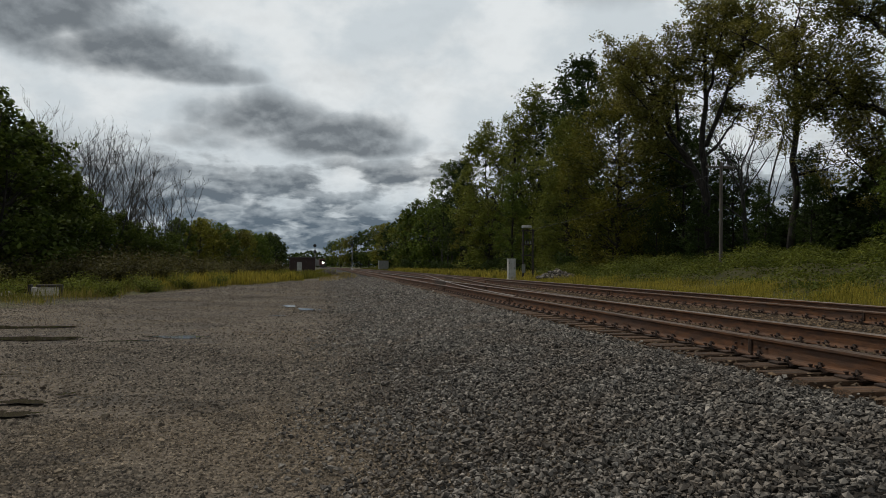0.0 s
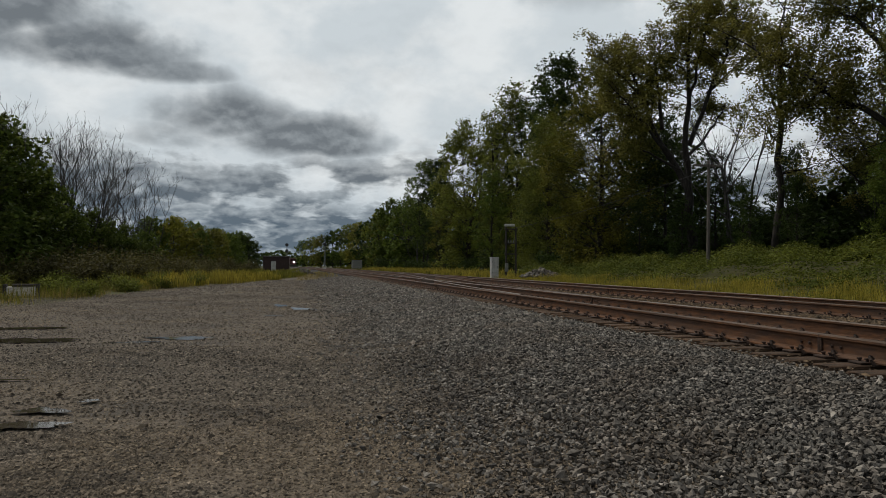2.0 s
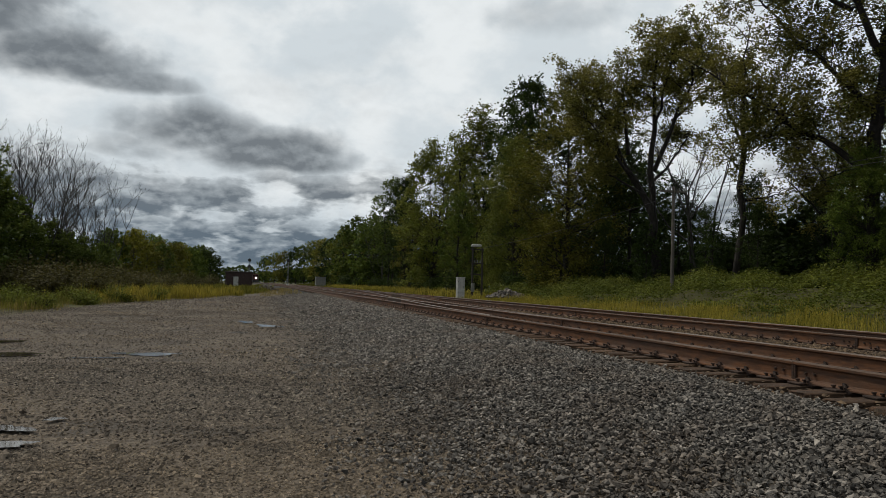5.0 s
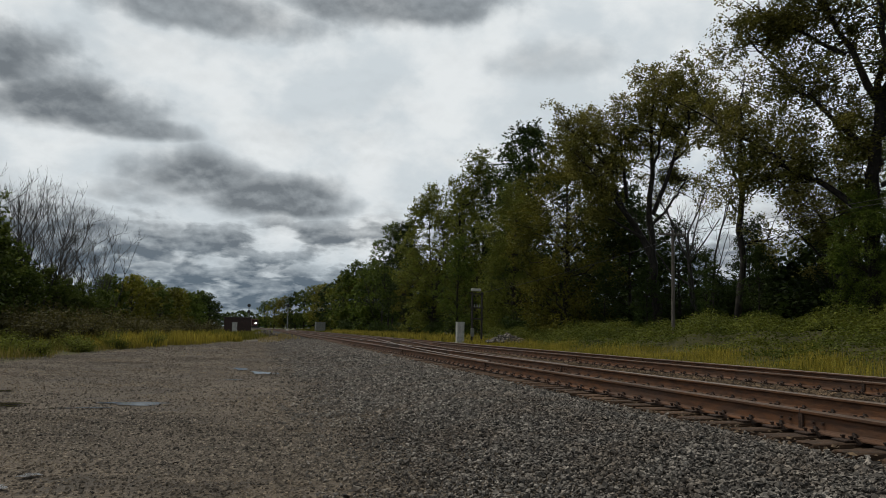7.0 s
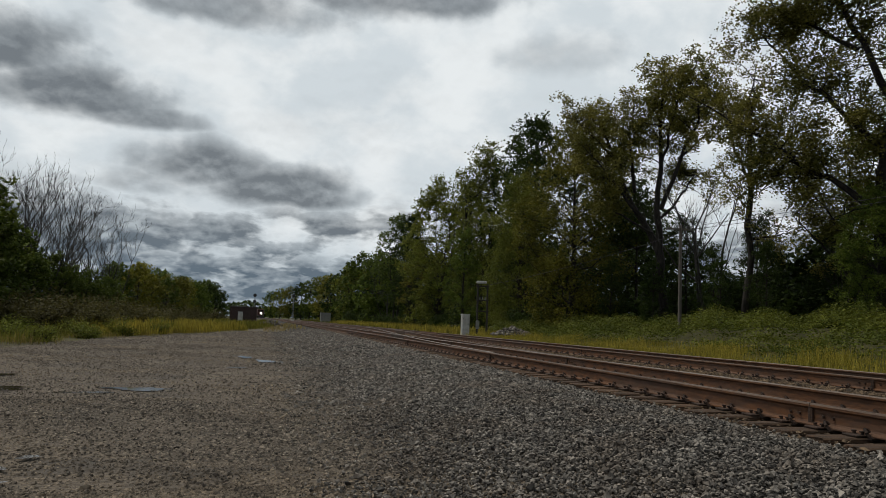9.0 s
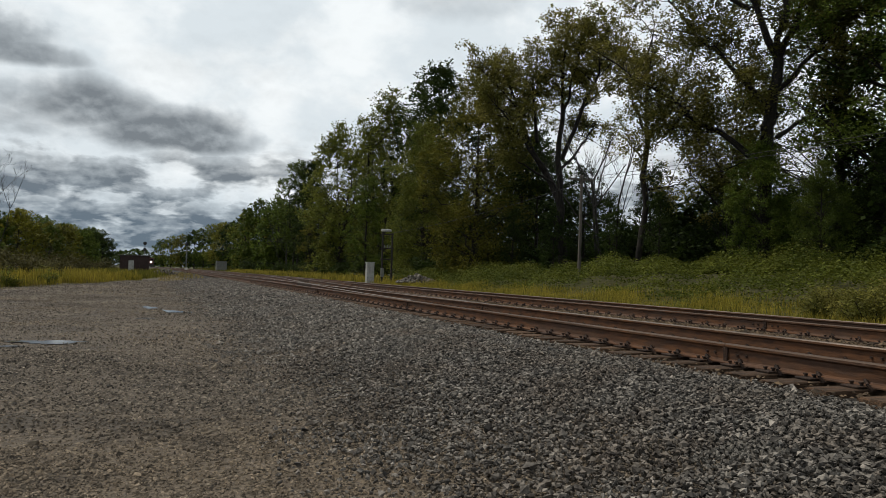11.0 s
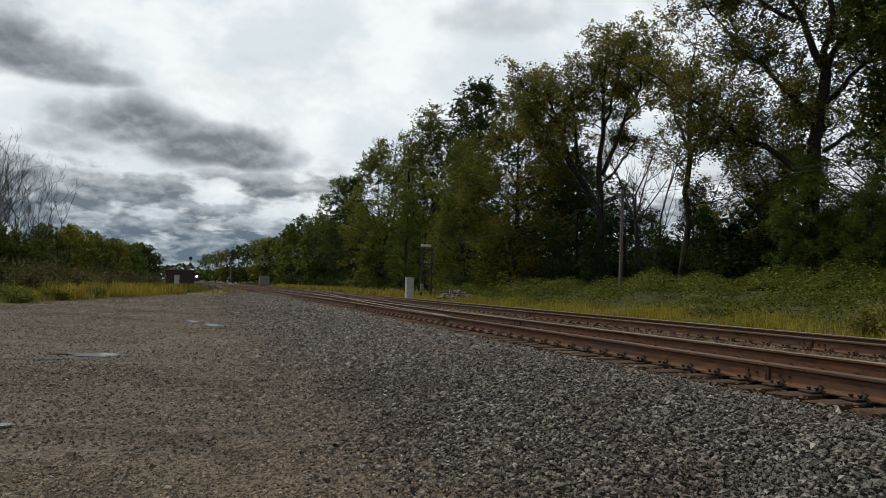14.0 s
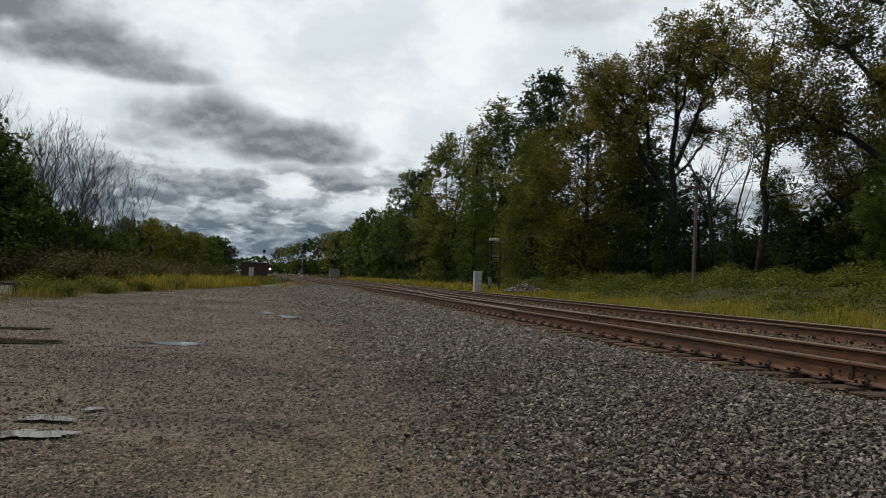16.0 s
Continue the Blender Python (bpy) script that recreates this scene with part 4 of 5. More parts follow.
# --- the wood beyond the lot
G_LEFT = "trees beyond the lot"
hedge_tree = make_tree("broadleaf_tree", on_ground(-16.0, 33.5), "dark green scrubby tree at the edge of the lot", LEAF_HEDGE, 0, 1.0, G_LEFT,
                       seed=120, height=9.8, crown_low=0.4, radius=3.2, clumps=95, per_clump=95, clump_r=1.05, leaf=0.235, trunk_r=0.16, stems=2, skirt=0.85)
for k, (x, y, s, mat) in enumerate([(-19.5, 29.5, 1.0, None), (-18.2, 38.5, .95, LEAF_GREEN), (-18.6, 43.0, 1.0, LEAF_GREEN), (-21.5, 35, 1.05, None), (-22, 45, 1.0, None), (-23.5, 27, 1.05, None), (-25.5, 38, 1.1, None), (-17.4, 50, .78, LEAF_GREEN), (-18.5, 56, .72, None), (-21, 52, .8, None), (-24, 60, .72, None), (-18.5, 66, .55, LEAF_GREEN), (-19.5, 76, .55, None), (-27, 50, 1.0, None), (-27, 70, .7, None), (-15.6, 58.5, .46, LEAF_GREEN), (-15.2, 63.5, .42, None), (-14.8, 68.5, .42, LEAF_GREEN), (-14.6, 74, .44, None), (-17.4, 43, 1.0, None), (-17.2, 47.5, .70, None), (-16.2, 51.5, .52, LEAF_GREEN), (-15.3, 54, .55, None), (-14.9, 57.5, .50, None), (-14.2, 61, .48, None), (-13.4, 65, .44, LEAF_GREEN), (-19.2, 33, 1.1, None)]):
    again(hedge_tree, on_ground(x, y), 51 * k + 9, s, mat)
for k, (x, y, s, mat) in enumerate([(-13.2, 80, .42, LEAF_YELLOW), (-14, 86, .44, LEAF_YELLOW), (-15.5, 92, .42, LEAF_GREEN), (-12.5, 98, .40, LEAF_OLIVE), (-15, 78, .40, LEAF_GREEN), (-12.3, 84, .36, LEAF_OLIVE), (-11.5, 91, .36, None), (-13.5, 102, .44, LEAF_GREEN), (-12, 108, .42, LEAF_OLIVE), (-11, 122, .42, None), (-10.5, 131, .42, LEAF_GREEN), (-14.5, 108, .48, None), (-11.8, 116, .44, LEAF_YELLOW), (-13.5, 126, .48, LEAF_GREEN), (-12, 140, .48, None), (-16, 150, .55, LEAF_DARK_SHADED), (-14, 165, .5, LEAF_GREEN), (-19, 100, .5, None), (-20, 130, .55, LEAF_GREEN), (-15, 190, .6, LEAF_DARK_SHADED), (-17, 230, .75, None), (-20, 290, .9, LEAF_DARK_SHADED), (-24, 360, 1.0, None)]):
    again(far_tree, on_ground(x, y), 61 * k + 5, s, mat, "low yellow-green tree at the edge of the scrub")
lone = make_tree("broadleaf_tree", on_ground(-8.9, 143.0), "small dark tree with a round crown beside the line", LEAF_DARK_SHADED, 0, 1.0, G_LEFT,
                 seed=131, height=7.4, crown_low=1.8, radius=2.3, clumps=34, per_clump=90, clump_r=0.8, leaf=0.24, trunk_r=0.15, open_crown=0.7)


def bare_tree(name, at, label, seed, height, radius, stems, group, trunk_r=0.11, mat=None, turn=0):
    """A leafless tree: upright stems that fork into fine twigs."""
    rng = np.random.default_rng(seed)
    tree = thing(name, at, label, "bare tree", group, turn)
    trunks, twigs = Wood(), Wood()

    def fork(p, d, length, r, depth):
        pts = [p]
        for _ in range(4):
            d = d + rng.normal(0, 0.10, 3) + np.array([0, 0, 0.07])
            d = d / np.linalg.norm(d)
            pts.append(pts[-1] + d * length / 4)
        pts = np.array(pts)
        (trunks if depth < 2 else twigs).limb(pts, [r * (1 - 0.55 * k / 4) for k in range(5)], 6 if depth < 1 else 4 if depth < 2 else 3)
        if depth >= 4:
            return
        for _ in range(4 if depth < 1 else 3):
            k = rng.integers(2 if depth == 0 else 1, 5)
            side = rng.normal(size=3)
            side[2] = abs(side[2]) * 0.5
            side /= np.linalg.norm(side)
            nd = d * 0.80 + side * 0.64
            fork(pts[k], nd / np.linalg.norm(nd), length * rng.uniform(0.38, 0.62), max(r * 0.45, 0.008), depth + 1)

    for s in range(stems):
        a = rng.uniform(0, 6.28)
        d = np.array([math.cos(a) * radius / height, math.sin(a) * radius / height, 1.0])
        fork(np.array([0.25 * math.cos(a) * (stems > 1), 0.25 * math.sin(a) * (stems > 1), -0.2]), d / np.linalg.norm(d), height * 0.66 * rng.uniform(0.75, 1.0), trunk_r * rng.uniform(0.7, 1.0), 0)
    link_mesh("trunk", trunks.v, trunks.f, mat or DEAD_BARK, tree)
    link_mesh("twig_mass", twigs.v, twigs.f, mat or DEAD_BARK, tree)["kind"] = "stuff"
    return tree


snag = bare_tree("bare_tree", on_ground(-15.4, 55.0), "leafless grey tree with fine upright twigs", 201, 10.0, 1.8, 3, "bare trees beyond the lot", 0.08)
for k, (x, y, s) in enumerate([(-16.4, 58, 1.2), (-17.2, 62, 1.15), (-15.8, 64, 1.15), (-16.8, 67, 1.1), (-15.3, 70.5, 1.12), (-14.6, 73, 1.0), (-18.6, 60, 1.25), (-18.0, 52, 1.2), (-17.5, 36.5, 1.1), (-17.0, 76, .95), (-13.6, 84, .55), (-12.0, 96, .6), (-19.5, 47.5, 1.2), (-16.0, 53, 1.15), (-16.6, 72, 1.05), (-17.6, 55, 1.2)]):
    again(snag, on_ground(x, y), 43 * k, s)
snag_2 = bare_tree("bare_tree", on_ground(27.3, 35.6), "pale leafless tree standing among the green ones", 202, 12.0, 2.6, 3, "bare trees beyond the tracks", 0.13, DEAD_BARK)
again(snag_2, on_ground(29.5, 26.5), 130, 0.5)
again(snag_2, on_ground(30.2, 24.0), 250, 0.42)
again(snag, on_ground(20.8, 124.0), 20, 1.15)
again(snag, on_ground(22.5, 146.0), 80, 1.2)


# --- shrubs, vines and grass
def shrub(name, at, label, mat, seed, radius, height, n, leaf, group):
    rng = np.random.default_rng(seed)
    ob = thing(name, at, label, "shrub", group)
    wood = Wood()
    pts = []
    for k in range(26):
        a, rr = rng.uniform(0, 6.28), radius * rng.uniform(0.1, 1.0) ** 0.6
        tip = np.array([rr * math.cos(a), rr * math.sin(a), height * rng.uniform(0.55, 1.0) * (1 - 0.45 * (rr / radius) ** 2)])
        limb = curve_to(np.array([tip[0] * 0.3, tip[1] * 0.3, -0.1]), tip, rng, 5, 0.1 * height, 0.06)
        wood.limb(limb, [0.02, 0.016, 0.012, 0.009, 0.004], 4)
        m = n // 26
        t = rng.uniform(0.15, 1.0, m)
        idx = np.minimum((t * 4).astype(int), 3)
        pts.append(limb[idx] + (limb[idx + 1] - limb[idx]) * (t * 4 - idx)[:, None] + rng.normal(0, radius * 0.13, (m, 3)))
    where = np.concatenate(pts)
    where[:, 2] = np.abs(where[:, 2])
    link_mesh("branchwork", wood.v, wood.f, BARK, ob)["kind"] = "stuff"
    link_mesh("foliage", leaf_quads(where, rng, leaf), quads(len(where)), mat, ob)
    return ob


bush = shrub("shrub", on_ground(-11.6, 34.0), "brownish green thicket shrub behind the grass", LEAF_SHRUB, 301, 1.7, 1.9, 2600, 0.13, "shrubs beyond the lot")
for k, (x, y, s, mat) in enumerate([(-13, 31, 1, None), (-14.5, 28, .9, LEAF_DARK_SHADED), (-12.5, 37, 1.05, None), (-11.2, 39.5, 1.1, None), (-10.4, 43, 1.15, None), (-12.6, 42.5, 1.1, LEAF_GREEN), (-9.7, 47, 1.1, None), (-11.6, 48.5, 1.2, None), (-8.9, 52, 1.1, LEAF_YELLOW), (-10.6, 54, 1.2, None), (-13, 52, 1.3, LEAF_GREEN), (-8.2, 58, 1.0, LEAF_YELLOW), (-9.8, 61, 1.2, LEAF_GREEN), (-12, 62, 1.4, LEAF_YELLOW), (-8.4, 68, 1.0, None), (-10, 72, 1.3, LEAF_YELLOW), (-8, 80, 1.1, LEAF_GREEN), (-9.5, 88, 1.4, None), (-16.5, 25, 1.0, LEAF_DARK_SHADED), (-18.5, 22, 1.0, LEAF_DARK_SHADED), (-14, 58, 1.4, LEAF_DARK_SHADED), (-14, 46, 1.4, LEAF_DARK_SHADED), (-7.2, 96, 1.2, LEAF_GREEN), (-8.6, 122, 1.2, LEAF_DARK_SHADED), (-7.6, 134, 1.3, LEAF_DARK_SHADED)]):
    again(bush, on_ground(x, y), 31 * k + 3, s, mat, "low weedy green shrub beside the lot" if mat else "")
mound = shrub("shrub", on_ground(-8.9, 27.4), "low grey-green weed mound at the edge of the lot", LEAF_PALE, 302, 0.9, 0.75, 2200, 0.07, "weed mounds by the lot")
for k, (x, y, s, mat) in enumerate([(-9.6, 31.0, .9, None), (-12.0, 25.5, .8, None), (-10.2, 28.6, 1.2, LEAF_VINE), (-8.4, 33.5, 1.0, LEAF_YELLOW), (-9.2, 36.0, 1.3, LEAF_VINE), (-7.6, 38.5, 1.0, LEAF_YELLOW), (-8.3, 42.0, 1.4, LEAF_VINE), (-11.2, 31.5, 1.3, LEAF_VINE), (-12.6, 28.0, 1.1, LEAF_YELLOW), (-6.6, 45.0, 1.1, LEAF_YELLOW), (-13.6, 26.5, 1.2, LEAF_VINE), (-7.0, 50.0, 1.4, LEAF_YELLOW)]):
    again(mound, on_ground(x, y), 40 * k + 100, s, mat, "low leafy weed clump in the dry grass" if mat else "")
weed = shrub("shrub", on_ground(16.6, 6.5), "brownish green weed bush on the bank beside the rails", LEAF_COTTON, 304, 1.0, 1.05, 3600, 0.065, "weed bushes on the bank")
for k in range(30):
    pick = random.Random(k + 70)
    x = pick.uniform(14.9, 18.0)
    y = pick.uniform(-1.5, 0.98 * x - 7.2)
    again(weed, on_ground(x, y), 33 * k, pick.uniform(0.65, 1.1), (LEAF_VINE, LEAF_COTTON, LEAF_PALE)[k % 3])
# undergrowth: the shade below the trees is painted in with the darkened leaves
under = shrub("shrub", on_ground(24.8, 47.0), "dark undergrowth bush below the trees", LEAF_DARK_SHADED, 303, 2.6, 3.4, 3200, 0.20, "undergrowth below the trees")
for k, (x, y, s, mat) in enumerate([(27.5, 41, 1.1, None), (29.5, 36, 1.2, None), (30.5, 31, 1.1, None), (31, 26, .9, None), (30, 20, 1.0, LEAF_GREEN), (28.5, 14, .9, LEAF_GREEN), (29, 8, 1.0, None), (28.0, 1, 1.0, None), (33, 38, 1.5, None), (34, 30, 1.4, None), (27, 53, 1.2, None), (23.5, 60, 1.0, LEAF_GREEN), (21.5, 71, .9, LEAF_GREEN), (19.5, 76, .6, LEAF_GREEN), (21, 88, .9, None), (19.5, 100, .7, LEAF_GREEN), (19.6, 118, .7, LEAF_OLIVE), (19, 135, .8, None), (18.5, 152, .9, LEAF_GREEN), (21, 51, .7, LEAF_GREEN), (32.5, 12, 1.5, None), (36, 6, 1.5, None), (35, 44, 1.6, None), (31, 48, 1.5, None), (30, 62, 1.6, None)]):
    again(under, on_ground(x, y), 47 * k + 11, s, mat)


def far_woods():
    """The dim wood behind the first rows, too thick to count; its shade is in the leaf colour."""
    rng = np.random.default_rng(77)
    pts = []
    for x0, x1, y0, y1, h, n in ((36, 42, -20, 21, 17, 30000), (34, 42, 21, 47, 7.0, 22000), (30, 36, 48, 135, 14.5, 26000), (27, 36, 130, 380, 12, 9000), (-40, -26, 10, 80, 8.5, 14000), (-40, -22, 80, 420, 7, 9000)):
        x, y = rng.uniform(x0, x1, n), rng.uniform(y0, y1, n)
        top = h * (0.65 + 0.35 * waves(x, y, 3.1, 0.4))
        pts.append(np.stack([x, y, ground_z(x, y) + top * rng.uniform(0, 1, n) ** 0.7], 1))
    where = np.concatenate(pts)
    ob = link_mesh("far_woods", leaf_quads(where, rng, np.where(where[:, 1] > 130, 0.9, 0.48)), quads(len(where)), LEAF_DARK_SHADED)
    return tagged(ob, "dim dense woodland far behind the first trees", "woods", kind="stuff")


far_woods()


def horizon_trees():
    rng = np.random.default_rng(78)
    n = 9000
    x = rng.uniform(-260, 260, n)
    y = 620 + rng.uniform(0, 60, n) + 0.0 * x
    top = 17 * (0.7 + 0.3 * waves(x, y * 0, 14.0, 0.9))
    where = np.stack([x, y, top * rng.uniform(0, 1, n) ** 0.8], 1)
    ob = link_mesh("far_woods", leaf_quads(where, rng, 3.0), quads(n), LEAF_DARK_SHADED)
    return tagged(ob, "distant line of trees closing the view", "woods", kind="stuff")


horizon_trees()


def vines():
    rng = np.random.default_rng(60)
    n = 150000
    x, y = rng.uniform(15.2, 29.5, n), rng.uniform(-6, 52, n)
    start = 16.0 + 0.9 * np.sin(y * 0.35) + 0.5 * np.sin(y * 0.9) - 2.2 * smoothstep(13, 4, y)
    keep = rng.uniform(size=n) < smoothstep(start - 0.3, start + 1.6, x)
    x, y = x[keep], y[keep]
    bump = 0.52 + 0.50 * waves(x, y, 0.55, 0.3) + 0.42 * waves(x, y, 1.5, 5.0)
    z = ground_z(x, y) + np.maximum(0.08, bump) * smoothstep(15.2, 18.2, x) * rng.uniform(0.66, 1.08, len(x)) * 1.1 + 0.06
    where = np.stack([x, y, z], 1)
    ob = link_mesh("vines", leaf_quads(where, rng, 0.095, 0.5), quads(len(where)), LEAF_VINE)
    return tagged(ob, "bright green vines smothering the bank below the trees", "vines", kind="stuff")


vines()


def grass(name, label, mat, seed, xy, tall, wide, droop=0.35):
    rng = np.random.default_rng(seed)
    n = len(xy)
    h = tall * rng.uniform(0.45, 1.25, n) * (0.55 + 0.75 * smoothstep(-0.5, 0.7, waves(xy[:, 0], xy[:, 1], 0.8, 7.0)))
    a = rng.uniform(0, 6.28, n)
    w = wide * rng.uniform(0.6, 1.3, n)
    bend = h * droop * rng.uniform(0.2, 1.3, n)
    d = np.stack([np.cos(a), np.sin(a), 0 * a], 1)
    s = np.stack([-np.sin(a), np.cos(a), 0 * a], 1) * (w / 2)[:, None]
    base = np.stack([xy[:, 0], xy[:, 1], ground_z(xy[:, 0], xy[:, 1]) - 0.02], 1)
    up = np.array([0, 0, 1.0])
    mid = base + up * (h * 0.6)[:, None] + d * (bend * 0.35)[:, None]
    tip = base + up * h[:, None] + d * bend[:, None]
    v = np.stack([base - s * 0.5, mid + s, tip, mid - s], 1).reshape(-1, 3)
    f = np.arange(n * 4).reshape(n, 4)
    ob = link_mesh(name, v, f, mat)
    return tagged(ob, label, "grass", kind="stuff")


def all_grass():
    rng = np.random.default_rng(91)
    clump = lambda x, y: 0.25 + 0.75 * smoothstep(-0.3, 0.4, waves(x, y, 0.6, 3.0))
    side = lambda x, y: smoothstep(13.0, 13.7, x) * (1 - smoothstep(16.2, 18.6, x)) * clump(x, y)
    grass("grass", "tall golden grass along the far side of the tracks", GRASS_GOLD, 1, scatter_xy(rng, 13.0, 19.5, -4, 45, 250, side), 0.42, 0.011)
    grass("grass", "tall golden grass along the far side of the tracks", GRASS_GREEN, 2, scatter_xy(rng, 12.9, 18.4, -6, 45, 110, lambda x, y: 0.9 * smoothstep(12.9, 13.4, x) * clump(x, y)), 0.34, 0.012)
    grass("grass", "golden grass strip fading into the distance", GRASS_GOLD, 3, scatter_xy(rng, 13.0, 19.5, 45, 150, 60, side), 0.6, 0.05)
    grass("grass", "green grass strip fading into the distance", GRASS_GREEN, 4, scatter_xy(rng, 13.0, 20.5, 45, 260, 22, clump), 0.5, 0.06)

    def border(depth, soft):
        def keep(x, y):
            e = lot_edge(y) + 0.55 * np.sin(y * 1.3) + 0.45 * np.sin(y * 0.5 + 1) + 0.3 * np.sin(y * 2.9)
            return smoothstep(e + 0.25, e - soft, x) * smoothstep(e - depth - 1.5, e - depth, x) * clump(x, y)
        return keep

    grass("grass", "dry weedy grass fringing the gravel lot", GRASS_DRY, 5, scatter_xy(rng, -16, -2, 14, 62, 80, border(3.0, 0.9)), 0.34, 0.02)
    grass("grass", "green weedy grass fringing the gravel lot", GRASS_GREEN, 6, scatter_xy(rng, -19, -2, 14, 62, 90, border(6.0, 1.6)), 0.48, 0.024)
    grass("grass", "tall yellow-green grass at the end of the lot", GRASS_GOLD, 7, scatter_xy(rng, -12, 0, 38, 68, 140, border(4.5, 0.9)), 0.75, 0.045)
    grass("grass", "tall yellow-green grass at the end of the lot", GRASS_GREEN, 8, scatter_xy(rng, -14, 3.2, 62, 150, 50, border(8.0, 1.0)), 0.7, 0.07)
    grass("grass", "sparse weeds along the ballast far off", GRASS_DRY, 9, scatter_xy(rng, 0.2, 4.0, 62, 110, 14, clump), 0.3, 0.04)


all_grass()

# ---------------------------------------------------------------- buildings, signals and poles
def equipment_hut():
    hut = thing("equipment_hut", (-4.65, 108.0, -0.35), "low dark red steel railway hut with flat roof", "hut")
    part("wall", box((0, 0, 0), (3.85, 3.0, 2.45), 0.02), HUT_STEEL, hut, "ribbed oxide-red steel walls")
    part("roof", box((-0.12, -0.12, 2.45), (3.97, 3.12, 2.62), 0.03), HUT_ROOF, hut, "dark flat overhanging roof")
    for k in range(13):
        x = 0.15 + 0.296 * k
        if not 1.1 < x < 1.85:
            part("rib", box((x, -0.03, 0.05), (x + 0.05, 0.0, 2.4), 0.0), HUT_STEEL, hut)
    door = part("door", box((1.15, -0.06, 0.05), (1.85, -0.003, 1.85), 0.01), WHITE_PAINT, hut, "pale grey steel door")
    part("door_handle", box((1.72, -0.11, 0.9), (1.76, -0.06, 1.05), 0.0), BLACK_STEEL, door)
    part("base", box((-0.1, -0.1, -0.2), (3.95, 3.1, 0.0), 0.02), CONCRETE, hut, "pale concrete base")


def signal_mast(at, height, label, heads, turn=0.0):
    mast = thing("signal_mast", at, label, "railway signal", "signal masts along the line", turn)
    part("base", box((-0.35, -0.35, -0.3), (0.35, 0.35, 0.35), 0.03), WHITE_PAINT, mast, "white concrete foundation")
    part("pole", rod((0, 0, 0.3), (0, 0, height - 0.3), 0.085, 0.075, 10), GALVANISED, mast)
    for k, z in enumerate(heads):
        head = part("signal_head", rod((0, -0.16, z), (0, -0.06, z), 0.46, 0.46, 18), BLACK_STEEL, mast, "round black signal head")
        part("hood", rod((0, -0.45, z + 0.02), (0, -0.16, z + 0.02), 0.15, 0.15, 12), BLACK_STEEL, head)
        part("housing", box((-0.16, -0.06, z - 0.22), (0.16, 0.22, z + 0.22), 0.02), BLACK_STEEL, head)
    ladder = part("ladder", rod((-0.2, 0.5, 0.2), (-0.2, 0.3, height - 1.0), 0.02, 0.02, 6), GALVANISED, mast)
    part("ladder_rail", rod((0.2, 0.5, 0.2), (0.2, 0.3, height - 1.0), 0.02, 0.02, 6), GALVANISED, ladder)
    for k in range(int((height - 1.4) / 0.33)):
        u = k / ((height - 1.4) / 0.33)
        part("rung", rod((-0.2, 0.5 - 0.2 * u, 0.4 + 0.33 * k), (0.2, 0.5 - 0.2 * u, 0.4 + 0.33 * k), 0.013, 0.013, 5), GALVANISED, ladder)


def cabinet(name, at, size, label, mat):
    w, d, h = size
    cab = thing(name, at, label, "cabinet")
    part("body", box((0, 0, 0.08), (w, d, h - 0.06), 0.015), mat, cab)
    part("lid", box((-0.03, -0.03, h - 0.06), (w + 0.03, d + 0.03, h), 0.012), mat, cab, "slightly overhanging lid")
    part("plinth", box((-0.04, -0.04, -0.3), (w + 0.04, d + 0.04, 0.08), 0.012), CONCRETE, cab, "concrete plinth")
    door = part("door", box((0.04, -0.018, 0.14), (w - 0.04, -0.002, h - 0.12), 0.004), mat, cab)
    part("handle", box((w - 0.12, -0.045, h * 0.5), (w - 0.09, -0.018, h * 0.5 + 0.14), 0.004), GALVANISED, door)
    for k in (0.25, 0.75):
        part("hinge", box((0.03, -0.03, h * k), (0.06, -0.018, h * k + 0.1), 0.003), GALVANISED, door)


def rack_poles():
    """A pair of short dark poles with shelves of old line gear between them."""
    rack = thing("equipment_rack", (14.95, 45.0, 0.0), "dark two-post line equipment rack with pale lamp", "rack")
    for x in (0.0, 0.72):
        part("post", rod((x, 0, -0.3), (x, 0, 3.7), 0.075, 0.06, 10), DARK_POLE, rack)
    for z in (1.72, 2.5, 3.5):
        part("crossbar", box((-0.12, -0.06, z), (0.84, 0.06, z + 0.09), 0.01), DARK_POLE, rack)
    part("lamp", box((-0.10, -0.12, 3.74), (0.62, 0.12, 3.92), 0.03), WHITE_PAINT, rack, "pale weathered lamp hood")
    for k in range(3):
        part("insulator", rod((0.16 + 0.2 * k, 0, 2.59), (0.16 + 0.2 * k, 0, 2.80), 0.05, 0.03, 8), GALVANISED, rack)
    part("junction_box", box((-0.12, -0.2, 0.5), (0.12, -0.07, 1.1), 0.02), GREY_PAINT, rack)


def utility_pole(at, height, label):
    pole = thing("utility_pole", at, label, "utility pole", "line poles beyond the tracks")
    part("post", rod((0, 0, -0.3), (0.06, 0, height), 0.10, 0.075, 12), POLE_WOOD, pole)
    part("crossarm", box((-0.75, -0.05, height - 0.30), (0.80, 0.05, height - 0.19), 0.01), POLE_WOOD, pole)
    for x in (-0.65, -0.3, 0.4, 0.7):
        part("insulator", rod((x, 0, height - 0.19), (x, 0, height - 0.06), 0.035, 0.025, 8), GREY_PAINT, pole)


